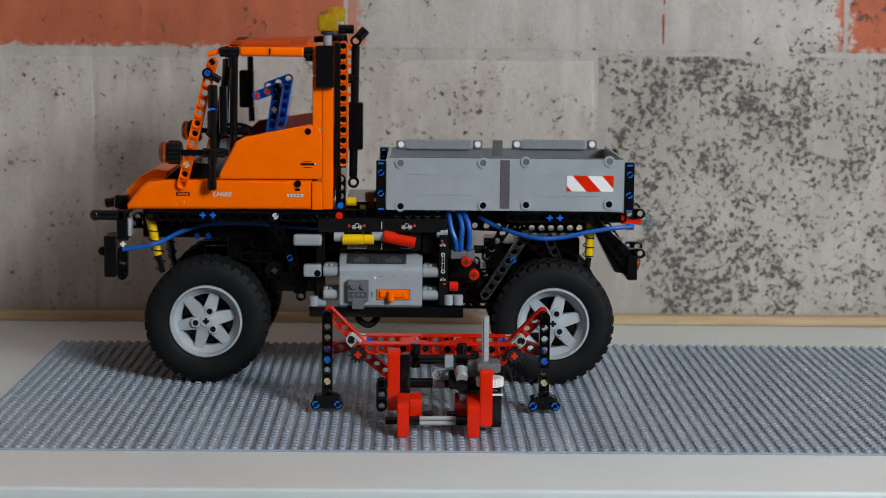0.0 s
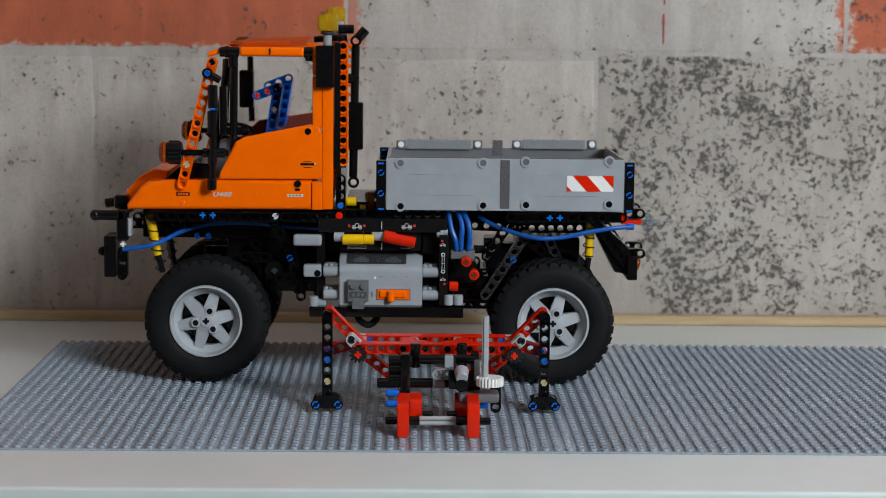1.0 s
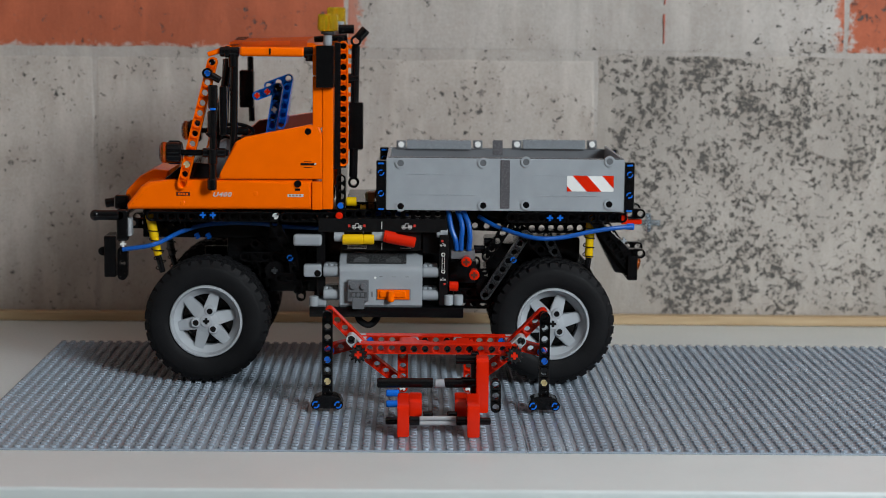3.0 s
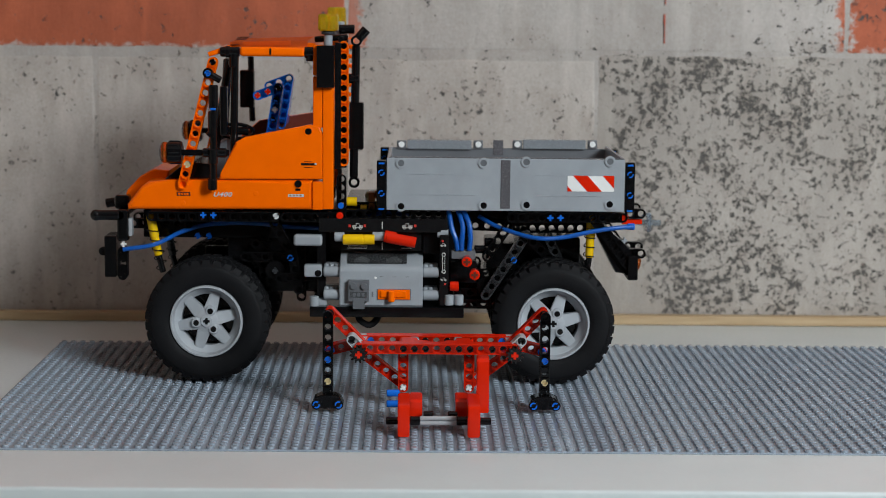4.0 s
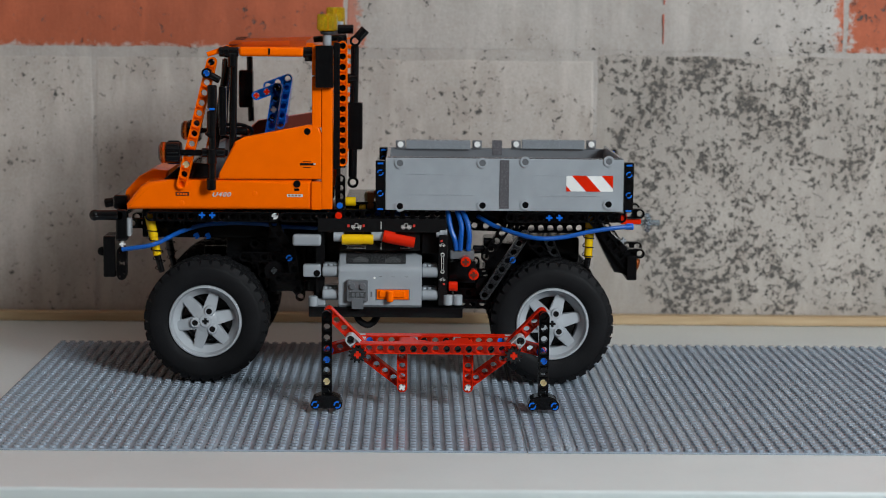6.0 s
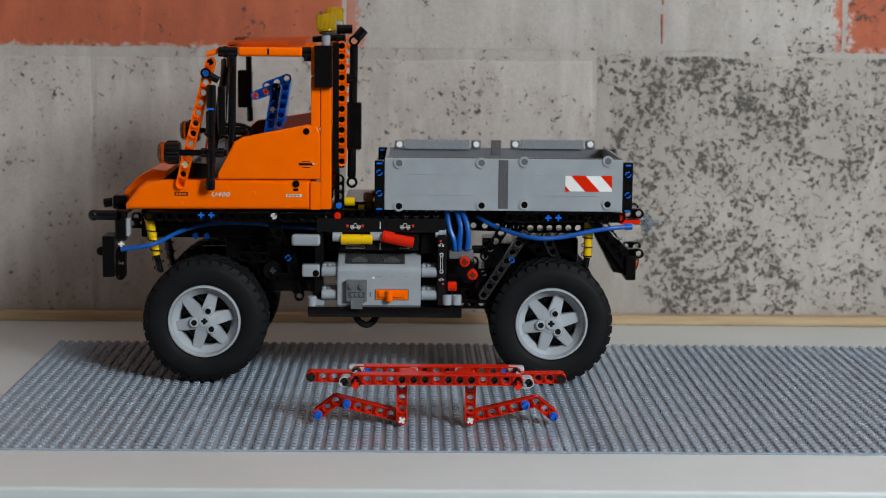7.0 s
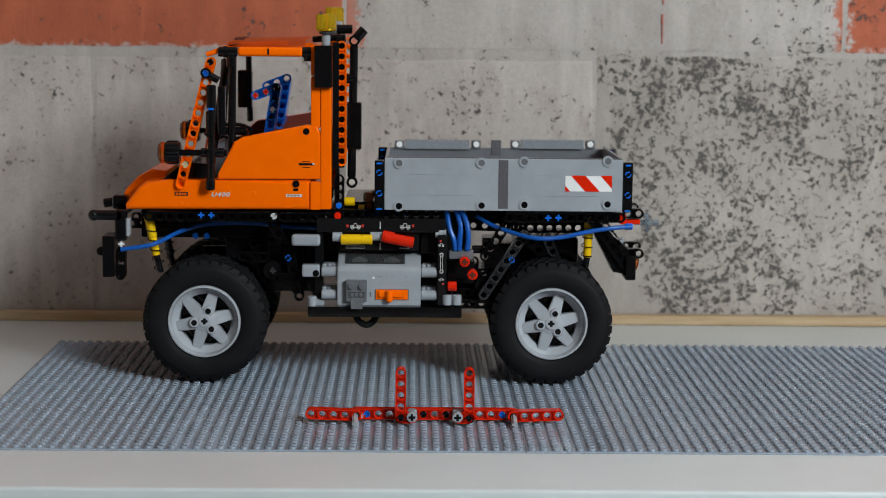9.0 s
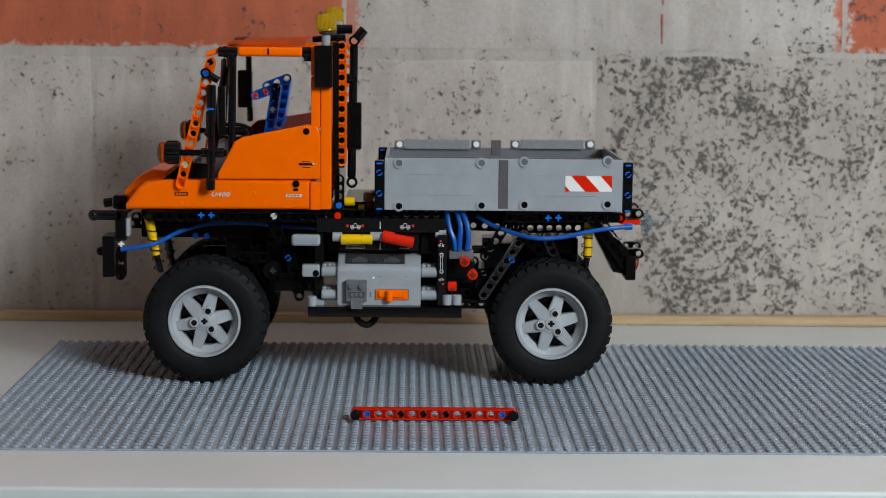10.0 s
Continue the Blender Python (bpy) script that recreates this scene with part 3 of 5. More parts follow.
slab("nose_side", [(-297.2, 141.3), (-288.4, 154.5), (-282.7, 158.5), (-263.7, 159.9), (-263.8, 149.0)], Y0 + 10, Y0 + 34, ORANGE, "orange rounded bonnet edge", 2.0)
slab("nose_side", [(-297.2, 141.3), (-288.4, 154.5), (-282.7, 158.5), (-263.7, 159.9), (-263.8, 149.0)], Y1 - 34, Y1 - 9, ORANGE, "", 2.0)
slab("bonnet", [(-306.7, 139.5), (-302.9, 149.2), (-292.7, 160.0), (-281.6, 165.6), (-269.7, 164.8), (-275.4, 146.7)], Y0 + 34, Y1 - 34, ORANGE, "orange sloping bonnet", 1.5)
slab("windscreen_base", [(-271.6, 158.9), (-259.3, 169.2), (-247.9, 173.2), (-234.0, 172.0), (-234.1, 158.0)], 224, 360, BLACK, "black trim under the windscreen", 0.8)
slab("far_side", [(-295.0, 141.3), (-285.3, 156.3), (-263.7, 160.8), (-227.8, 161.1), (-235.8, 173.4), (-209.3, 197.1), (-159.1, 204.8), (-159.0, 126.7)], Y1 - 9, Y1, ORANGE, "orange far door and side panel", 1.5)
# added sheet: shade on the orange far door, put into its colour
slab("door_lining", [(-237.0, 171.0), (-208.7, 197.1), (-160.6, 204.7), (-160.6, 141.9), (-237.2, 141.3)], Y1 - 12, Y1 - 9.2, DARKRED_SHADE, "dark red sheet for the shade inside the far door", 0.5)
brick("pillar", -155.8, 138.2, -147.6, 160.1, Y0 - 0.3, Y0 + 12, ORANGE, "orange pillar panels", 1.0)
brick("pillar", -148.0, 138.7, -139.5, 232.5, Y0 - 0.6, Y0 + 14, ORANGE, "", 1.2)
brick("pillar", -155.4, 201.3, -148.1, 240.6, Y0 + 0.2, Y0 + 14, ORANGE, "", 1.0)
brick("pillar", -155.4, 241.3, -148.2, 264.5, Y0 + 0.2, Y0 + 14, ORANGE, "", 1.0)
brick("pillar", -152.8, 138.6, -139.6, 264.6, Y1 - 14, Y1, ORANGE, "orange far pillar", 1.0)
bm = B()
box(bm, -211.3, -161.5, Y0 + 0.4, Y0 + 8, 255.4, 262.7, 2.4, 4)
part("roof_panel", bm, ORANGE, truck, "orange roof edge beam")
brick("roof_panel", -211.3, 255.4, -161.5, 262.7, Y1 - 8, Y1, ORANGE, "", 0.8)
bm = B()
(rx0, rz0), (rx1, rz1), (rx2, rz2), (rx3, rz3) = (-218.3, 262.0), (-160.1, 263.0), (-162.8, 268.1), (-225.5, 266.1)
rows = [[bm.verts.new(v) for v in pair] for pair in (((rx0, 218, rz0), (rx1, 218, rz1)), ((rx0 - 3.0, 238, rz0 + 3.3), (rx1 - 0.8, 238, rz1 + 3.9)), ((rx3, 362, rz3), (rx2, 362, rz2)))]
for a, b in zip(rows, rows[1:]):
    bm.faces.new((a[0], a[1], b[1], b[0]))
bmesh.ops.solidify(bm, geom=bm.faces[:], thickness=3.0)
part("roof", bm, ORANGE, truck, "orange cab roof with a hatch panel")
bm = B()
hx_0, hx_1 = -209.0, -173.0
vs = [bm.verts.new(v) for v in ((hx_0, 222, rz0 + 1.3), (hx_1, 222, rz1 + 1.2), (hx_1 - 1.0, 236, rz1 + 4.2), (hx_0 - 2.5, 236, rz0 + 3.9))]
bm.faces.new(vs)
bmesh.ops.solidify(bm, geom=bm.faces[:], thickness=0.9)
part("hatch", bm, ORANGE, truck, "raised orange hatch panel")
bm = B()
vs = [bm.verts.new(v) for v in ((-219.2, 220, 263.6), (-212.4, 220, 264.2), (-216.0, 360, 267.6), (-225.8, 360, 267.4))]
bm.faces.new(vs)
bmesh.ops.solidify(bm, geom=bm.faces[:], thickness=1.2)
part("roof_seal", bm, BLACK, truck, "black strip across the roof front")
slab("roof_front", [(-236.2, 258.0), (-234.9, 254.6), (-223.7, 258.6), (-216.8, 262.1), (-220.2, 263.7)], Y0 + 4, Y1 - 6, ORANGE, "orange slanted roof front", 0.8)
grille = brick("grille_block", -152.4, 232.4, -139.1, 264.2, Y0 - 6, Y0 + 10, BLACK, "black stacked ribbed blocks", 0.5)
for k in range(4):
    for dx in (0, 1):
        x = -149.5 + dx * 8
        bm = B()
        cyl(bm, (x, Y0 - 6.6, 261 - k * 8), (x, Y0 - 5, 261 - k * 8), 1.0, n=10)
        part("rivet", bm, BLACK, grille)
brick("rear_frame", -138.9, 169.7, -134.0, 266.4, Y0 + 2, Y0 + 12, BLACK, "black cab rear frame", 0.6)
brick("rear_frame", -138.9, 169.7, -134.0, 266.4, Y1 - 12, Y1 - 2, BLACK, "black cab rear frame", 0.6)
brick("rear_panel", -137.1, 138.3, -133.8, 198.0, Y0 + 12, Y1 - 12, BLACK, "black cab rear panel", 0.6)
brick("rear_panel", -134.6, 169.8, -130.1, 265.6, Y0 + 13, Y0 + 17, BLACK, "black panel behind the beam", 0.4)
arm_part("rear_beam", -132.0, 175.5, -132.3, 263.9, Y0 + 4, ORANGE, "orange beam with holes")
arm_part("rear_beam", -132.0, 175.5, -132.3, 263.9, Y1 - 12, ORANGE)
arm_part("windscreen_pillar", -255.0, 157.4, -231.5, 250.9, Y0 - 3, ORANGE, "raked orange beam with holes")
arm_part("windscreen_pillar", -254.2, 157.4, -230.6, 250.9, Y1 - 6, ORANGE, "raked orange beam with holes")
pins([(-234.6, 242.7)], Y0 - 9, BLUE)
pins([(-231.5, 250.9)], Y0 - 3.2, BLACK)
pins([(-251.5, 172.6)], Y0 - 3.2, TAN)

# -- cab fittings --
def rod(name, p0, p1, r, mat, label="", r1=None, bev=0.5, parent=None, n=18):
    bm = B()
    cyl(bm, p0, p1, r, r1, n, bev)
    return part(name, bm, mat, parent or truck, label)


def pt(x, z, y):
    return (x, y, z)


# rounded axle joints at the roof corners
joint = rod("roof_corner", pt(-226.4, 258.6, Y0 + 4.6), pt(-211.5, 258.6, Y0 + 4.6), 3.8, BLACK, "black round axle joint at the roof corner", bev=0.7)
rod("collar", pt(-222.6, 258.6, Y0 + 4.6), pt(-218.6, 258.6, Y0 + 4.6), 4.5, BLACK, bev=0.5, parent=joint)
rod("socket", pt(-216.2, 247.0, Y0 + 5), pt(-216.2, 258.6, Y0 + 5), 3.9, BLACK, bev=0.6, parent=joint)
joint = rod("roof_corner", pt(-162.4, 258.7, Y0 + 4.6), pt(-152.9, 258.7, Y0 + 4.6), 4.2, BLACK, "black round axle joint at the roof corner", bev=0.7)
rod("socket", pt(-157.2, 252.0, Y0 + 5), pt(-157.2, 262.0, Y0 + 5), 4.0, BLACK, bev=0.6, parent=joint)

# beacons on grey stems
for k, (b, ys) in enumerate(((((-144.8, 274.5), (-144.9, 287.9)), 232), (((-139.6, 276.5), (-143.4, 292.8)), 352))):
    (bx, bz0), (bx1, bz1) = b
    if k:
        bx, bz0 = bx1, bz1 - 16.5
    stem = rod("beacon", (bx, ys, bz0 - 10.5), (bx, ys, bz0 - 2), 3.4, GREY, "clear yellow warning beacon on a grey stem")
    rod("base", (bx, ys, bz0 - 2.2), (bx, ys, bz0 + 0.5), 5.4, CHARCOAL, "dark beacon base", parent=stem)
    bm = B()
    cyl(bm, (bx, ys, bz0 + 0.6), (bx, ys, bz1), 8.1, 7.9, 24, 1.0)
    part("lens", bm, AMBER, stem, "clear yellow faceted lens")
    bm = B()
    for q in range(6):
        a = q * math.pi / 3
        cyl(bm, (bx + 5.2 * math.cos(a), ys + 5.2 * math.sin(a), bz0 + 1.2), (bx + 5.2 * math.cos(a), ys + 5.2 * math.sin(a), bz1 - 1.5), 1.2, n=8)
    part("core", bm, AMBER, stem, "ribbed clear yellow core")
rod("beacon_arm", pt(-139.1, 270.1, 340), pt(-139.2, 281.3, 340), 3.0, GREY)
rod("beacon_clamp", pt(-140.6, 274.9, 330), pt(-127.6, 275.0, 330), 3.9, BLACK, "black clip on the beacon stem")
rod("roof_bar", pt(-155.7, 268.2, 240), pt(-129.9, 270.2, 240), 2.4, BLACK, "black roof bar")
rod("roof_bar", pt(-134.5, 268.7, 225), pt(-139.7, 266.1, 355), 2.6, BLACK)

# exhaust: upright pipe, muffler, slanted tip
ex = rod("exhaust_pipe", pt(-125.0, 161.2, 240), pt(-123.4, 263.6, 240), 3.3, BLACK, "black upright exhaust with a muffler")
brick("muffler", -128.6, 183.1, -117.3, 219.8, 236, 250, BLACK, "ribbed black muffler", 1.2, ex)
for k in range(7):
    xm, zm = -127.3, 189.8
    brick("rib", xm - 1 + k * 1.55, zm - 6, xm - 0.3 + k * 1.55, zm + 30, 235.4, 236.4, BLACK, "", 0.1, ex)
bm = B()
lathe(bm, pt(-123.2, 267.4, 235.5), [(4.3, 0), (2.5, 0), (2.5, 8.8), (4.3, 8.8)], 20)
part("eye", bm, BLACK, ex)
rod("tip", pt(-122.0, 268.8, 240), pt(-115.4, 276.4, 240), 3.9, BLACK, "slanted tip", parent=ex)
bm = B()
lathe(bm, pt(-124.6, 157.4, 236), [(4.4, 0), (2.5, 0), (2.5, 7.8), (4.4, 7.8)], 20)
part("elbow", bm, BLACK, ex)
rod("clamp", pt(-130.6, 237.9, 240), pt(-121.0, 238.8, 240), 3.8, BLACK, parent=ex)
arm_part("joint_plate", -133.7, 161.9, -133.6, 141.9, Y0 + 3, BLACK, "short black joint beam")
rod("red_bush", pt(-134.9, 133.5, Y0 + 2), pt(-134.9, 133.5, Y0 + 8), 2.8, RED, "red bush")
rod("yellow_bush", pt(-130.1, 142.5, 235), pt(-122.2, 142.5, 235), 3.6, YELLOW, "yellow bush behind the cab")
brick("brown_joint", -113.4, 135.4, -108.2, 149.7, 236, 246, BROWN, "dark reddish joint", 1.0)

# machinery in the gap between cab and load bed
brick("gear_housing", -131.0, 132.0, -101.0, 141.5, 250, 340, BLACK, "black gear housing behind the cab", 1.0)
rod("grey_axle", pt(-122.0, 140.6, 244), pt(-103.0, 140.6, 244), 1.6, DKGREY, "grey axle behind the cab", bev=0.2)
rod("yellow_bush", pt(-119.5, 137.0, 238), pt(-114.5, 137.0, 238), 3.2, YELLOW, "yellow bush behind the cab")
rod("tan_bush", pt(-113.0, 144.0, 262), pt(-113.0, 144.0, 270), 3.6, TAN, "tan bush behind the cab")
rod("blue_pin", pt(-134.0, 141.5, Y0 + 1.5), pt(-134.0, 141.5, Y0 + 4), 2.4, BLUE, "blue pin", bev=0.3)
rod("brown_bush", pt(-106.5, 146.5, 250), pt(-106.5, 146.5, 258), 3.4, BROWN, "reddish brown bush")

# mirror stalk, indicators, wiper post on the near side
post = rod("mirror_post", pt(-231.2, 155.9, Y0 - 7), pt(-229.9, 233.8, Y0 - 7), 2.7, BLACK, "upright black rod post with clips")
for a, b in (((-235.3, 194.0), (-227.0, 214.0)), ((-234.7, 215.6), (-226.5, 233.8)), ((-236.6, 195.3), (-228.8, 198.0)), ((-235.6, 153.6), (-227.7, 162.4)), ((-235.0, 173.2), (-227.2, 185.4))):
    rod("clip", pt((a[0] + b[0]) / 2, a[1], Y0 - 7), pt((a[0] + b[0]) / 2, b[1], Y0 - 7), 3.7, BLACK, "", bev=0.9, parent=post)
brick("blue_dot", -232.6, 214.8, -228.3, 216.6, Y0 - 11.6, Y0 - 10, BLUE, "", 0.4, post)
brick("mirror", -227.7, 194.0, -221.9, 232.3, 222, 232, BLACK, "black mirror housing", 1.5)
brick("mirror", -224.0, 208.6, -211.9, 240.0, 346, 356, BLACK, "black mirror housing on the far side", 1.5)
rod("mirror_arm", pt(-233.7, 241.9, Y0 - 5), pt(-225.1, 237.2, Y0 - 5), 2.8, BLACK)
bm = B()
lathe(bm, pt(-234.6, 242.7, Y0 - 8.6), [(3.9, 0), (2.5, 0), (2.5, 6), (3.9, 6)], 20)
part("mirror_eye", bm, BLACK, truck)
for x0, z0, yy, k in ((-265.1, 182.0, 208, 0), (-269.3, 187.0, 378, 1)):
    lampo = rod("indicator", (x0 - 1, yy, z0), (x0 + 10.5, yy, z0), 8.4, BLACK, "orange and clear indicator lamp on a black axle", bev=0.8)
    rod("lens", (x0 - 5, yy, z0), (x0 - 1, yy, z0), 8.2, LAMPORANGE, "clear orange lens", bev=0.6, parent=lampo)
    rod("glass", (x0 - 6.4, yy, z0), (x0 - 5, yy, z0), 6.4, CLEAR, "clear lamp front", r1=7.2, bev=0.4, parent=lampo)
    bm = B()
    cross_bar(bm, (x0 + 10, yy, z0), (x0 + 46, yy, z0))
    part("axle", bm, BLACK, lampo)
    rod("collar", (x0 + 26, yy, z0), (x0 + 44, yy, z0), 3.6, BLACK, parent=lampo)
    for q in range(8):
        a = q * math.pi / 4
        rod("rib", (x0 + 0.5, yy + 8.3 * math.cos(a), z0 + 8.3 * math.sin(a)), (x0 + 9, yy + 8.3 * math.cos(a), z0 + 8.3 * math.sin(a)), 0.9, BLACK, bev=0, parent=lampo, n=6)
rod("door_post", pt(-217.1, 178.9, 224), pt(-215.9, 255.0, 224), 3.0, BLACK, "thin black post")
rod("door_post", pt(-232.4, 183.5, 236), pt(-221.4, 252.8, 236), 3.2, BLACK, "slanted black post")
rod("door_post", pt(-214.5, 196.6, 358), pt(-215.7, 251.1, 358), 2.6, BLACK, "thin black post")
rod("door_post", pt(-235.9, 181.7, 330), pt(-232.3, 249.4, 330), 3.6, BLACK, "thin black post")
rod("dash_bar", pt(-230.7, 195.8, 250), pt(-208.1, 196.0, 250), 3.2, BLACK, "black steering column")
wheel_bm = B()
lathe(wheel_bm, (0, 0, 0), [(13, 0), (14.6, 1.2), (14.6, 2.4), (13, 3.2), (12, 1.6)], 28)
bmesh.ops.rotate(wheel_bm, cent=(0, 0, 0), matrix=Matrix.Rotation(radians(60), 3, "X") @ Matrix.Rotation(radians(55), 3, "Y"), verts=wheel_bm.verts)
sx, sz = -218.6, 193.3
bmesh.ops.translate(wheel_bm, vec=(sx, 262, sz), verts=wheel_bm.verts)
part("steering_wheel", wheel_bm, BLACK, truck, "black steering wheel")
slab("dashboard", [(-248.7, 157.3), (-238.3, 182.4), (-225.9, 188.7), (-228.7, 157.5)], 262, 350, DKGREY, "dark grey dashboard", 1.0)
# seats of blue bent beams round a blue body
for ys, dx, dz in ((262, 0, 0), (318, 4.5, 5.0)):
    for p in (((-191.8, 191.8), (-185.6, 229.4)), ((-185.6, 229.4), (-201.9, 223.2))):
        (xa, za), (xb, zb) = p
        bm = B()
        arm_between(bm, xa + dx, za + dz, xb + dx, zb + dz, ys)
        part("seat_frame", bm, BLUE, truck, "blue bent beam of a seat")
    slab("seat_body", [(x + dx, z + dz) for x, z in ((-195.2, 192.0), (-189.6, 226.6), (-183.4, 228.0), (-188.4, 191.2))], ys + 8, ys + 40, BLUE, "blue seat back", 0.8)
pins([(-187.1, 220.0), (-189.7, 204.4), (-191.8, 191.8), (-185.6, 229.4)], 261.8, BLACK)
for x, z in ((-201.9, 223.2), (-193.8, 226.3)):
    bm = B()
    cross(bm, x, z, 261.6, 266)
    part("axle_end", bm, RED, truck)
bm = B()
cross(bm, *(-188.4, 212.2), 261.6, 266)
part("axle_end", bm, GREY, truck)
slab("cab_floor", [(-222.2, 154.1), (-222.3, 145.3), (-138.8, 146.0), (-138.8, 154.9)], 224, 362, BLACK, "", 0.5)

# door details
bm = B()
lathe(bm, pt(-158.9, 198.6, Y0), [(4.0, -0.1), (3.4, -0.35), (2.6, -0.3), (2.6, 3), (4.0, 3)], 20)
boss = part("boss", bm, ORANGE, truck, "round orange boss with a dark hole")
rod("hole", pt(-158.9, 198.6, Y0 - 0.2), pt(-158.9, 198.6, Y0 + 2), 2.5, BLACK, bev=0, parent=boss)
rod("hole", pt(-166.7, 158.2, Y0 - 0.4), pt(-166.7, 158.2, Y0 + 2), 2.7, BLACK, "dark pin hole", bev=0)
brick("hole", -168.8, 152.9, -164.9, 154.7, Y0 + 0.1, Y0 + 1, BLACK, "", 0.1)
handle = brick("door_handle", -164.5, 172.6, -152.8, 174.4, Y0 - 0.35, Y0 + 0.2, STICKER, "printed door handle", 0.2)
brick("keyhole", -154.1, 173.1, -152.4, 174.4, Y0 - 0.5, Y0 - 0.2, INK, "", 0.1, handle)
for a, b in (((-161.9, 175.2), (-155.8, 175.7)), ((-161.9, 170.8), (-155.8, 171.3))):
    brick("line", *a, *b, Y0 - 0.2, Y0 + 0.1, STICKER, "", 0, handle)
for p in ((-219.2, 149.4), (-199.2, 150.5), (-255.2, 142.6), (-159.7, 165.2)):
    bm = B()
    lathe(bm, (p[0], Y0 + 0.5, p[1]), [(0.2, -0.25), (1.6, -0.25), (2.0, 0), (1.6, 0.3), (0.2, 0.3)], 16)
    part("gate_mark", bm, ORANGE, truck)
# badges on the lower side
bx0, bz0 = -259.9, 148.2
bx1, bz1 = -249.5, 151.3
badge = brick("badge", bx0, bz0, bx1, bz1, Y0 + 0.25, Y0 + 0.6, DARKRED_SHADE, "small dark red badge", 0.05)
for k in range(4):
    brick("bar", bx0 + 1.2 + k * 2.1, bz0 + 0.8, bx0 + 2.6 + k * 2.1, bz1 - 0.8, Y0 + 0.1, Y0 + 0.3, ORANGE, "", 0, badge)
tx = bpy.data.curves.new("badge_text", "FONT")
tx.body, tx.size, tx.shear, tx.extrude = "U400", 0.0047, 0.25, 0.0004
tx.space_character = 1.15
tx.offset = 0.00012
tx.materials.append(INK)
to = new("badge_text", tx)
to.parent = truck
px, pz = -232.2, 148.0
to.matrix_basis = Matrix.Translation(((px + 104) / 1000, (Y0 + 0.35 - 290) / 1000, (pz - 3) / 1000)) @ pose(0, 0, 0, 90, 0, 0) @ Matrix.Diagonal((1.25, 1, 1, 1))
tagged(to, "silver grey model number lettering")
bx0, bz0 = -174.5, 148.1
bx1, bz1 = -162.3, 150.3
badge = brick("badge", bx0, bz0, bx1, bz1, Y0 + 0.25, Y0 + 0.6, INK, "small silver badge", 0.05)
for k in range(4):
    brick("bar", bx0 + 1.0 + k * 2.6, bz0 + 0.5, bx0 + 2.6 + k * 2.6, bz1 - 0.4, Y0 + 0.1, Y0 + 0.3, BROWN, "", 0, badge)
brick("latch", -188.5, 256.9, -187.2, 261.6, Y0, Y0 + 1, STICKER, "", 0.1)

# -- chassis --
brick("chassis_core", -291.4, 111.1, -34.0, 133.2, 250, 336, BLACK, "black beam-built chassis core", 1.0)
brick("bed_frame", -34.0, 126.8, 86.6, 137.6, 244, 340, BLACK, "black frame under the load bed", 1.0)
brick("axle_housing", -19.0, 84.0, 8.0, 106.0, 268, 330, BLACK, "black rear axle housing", 2.0)
brick("axle_housing", 6.0, 92.0, 56.0, 112.0, 262, 330, BLACK, "black rear axle housing", 2.0)
brick("chassis_core", -225.8, 87.3, -30.8, 120.9, 258, 330, BLACK, "", 1.0)
brick("gear_housing", -206.8, 66.5, -153.0, 103.2, 262, 330, BLACK, "black gear housing", 1.5)
brick("gear_housing", -89.9, 58.3, -45.5, 113.2, 250, 330, BLACK, "", 1.5)
for x in (FX, RX):
    rod("axle_beam", (x, 232, AXLE_Z), (x, 352, AXLE_Z), 11, BLACK, "black portal axle")
    brick("hub_carrier", x - 14, AXLE_Z + 4, x + 14, AXLE_Z + 44, 252, 262, BLACK, "black hub carrier", 1.5)
    brick("hub_carrier", x - 14, AXLE_Z + 4, x + 14, AXLE_Z + 44, 324, 334, BLACK, "", 1.5)
for x0, z0, x1, z1, y in (
        (-280.4, 131.8, -184.9, 131.8, 216), (-177.1, 131.8, -138.0, 132.2, 216), (-2.0, 132.9, 84.5, 133.6, 216), (-309.0, 116.9, 96.7, 119.4, 338),
        (-296.6, 124.1, -253.4, 124.4, 232), (-185.8, 125.6, -172.6, 102.4, 224), (-172.6, 106.8, -167.3, 74.0, 224),
        (0.6, 132.5, -20.4, 101.4, 222), (62.7, 131.2, 88.9, 97.1, 218), (80.2, 119.3, 104.7, 85.0, 330),
        (-28.9, 123.6, -1.3, 122.9, 240), (-151.0, 133.8, -50.9, 134.7, 221), (0.6, 122.7, 60.6, 123.2, 234), (-202.2, 107.4, -179.8, 84.9, 244), (-1.0, 128.5, 35.4, 91.7, 246)):
    arm_part("chassis_beam", x0, z0, x1, z1, y, BLACK, "black beam with holes")
arm_part("chassis_beam", -129.3, 138.4, -107.2, 138.5, 236, BLACK, "black beam with holes")
arm_part("link_arm", -21.1, 71.6, 9.8, 118.9, 218, CHARCOAL, "dark grey link arm")
arm_part("link_arm", -181.4, 83.2, -159.4, 85.2, 222, BLACK, "black link arm")
arm_part("link_arm", 29.0, 114.7, 37.9, 95.7, 250, CHARCOAL, "dark grey link arm")
for x, z in ((-240.1, 133.1), (-232.3, 133.1), (28.1, 133.1), (36.0, 133.2)):
    bm = B()
    cross(bm, x, z, 215.5, 220, 2.4, 0.75)
    part("axle_end", bm, BLUE, truck, "blue cross axle end")
pins([(-184.1, 132.7)], 215.7, WHITE)
pins([(0.5, 99.6)], 217.6, BLUE)
pins([(-173.5, 99.1)], 223.6, BLUE)
for x, z in ((-248.3, 112.8), (-239.4, 112.8)):
    pins([(x, z)], 247, BLUE)

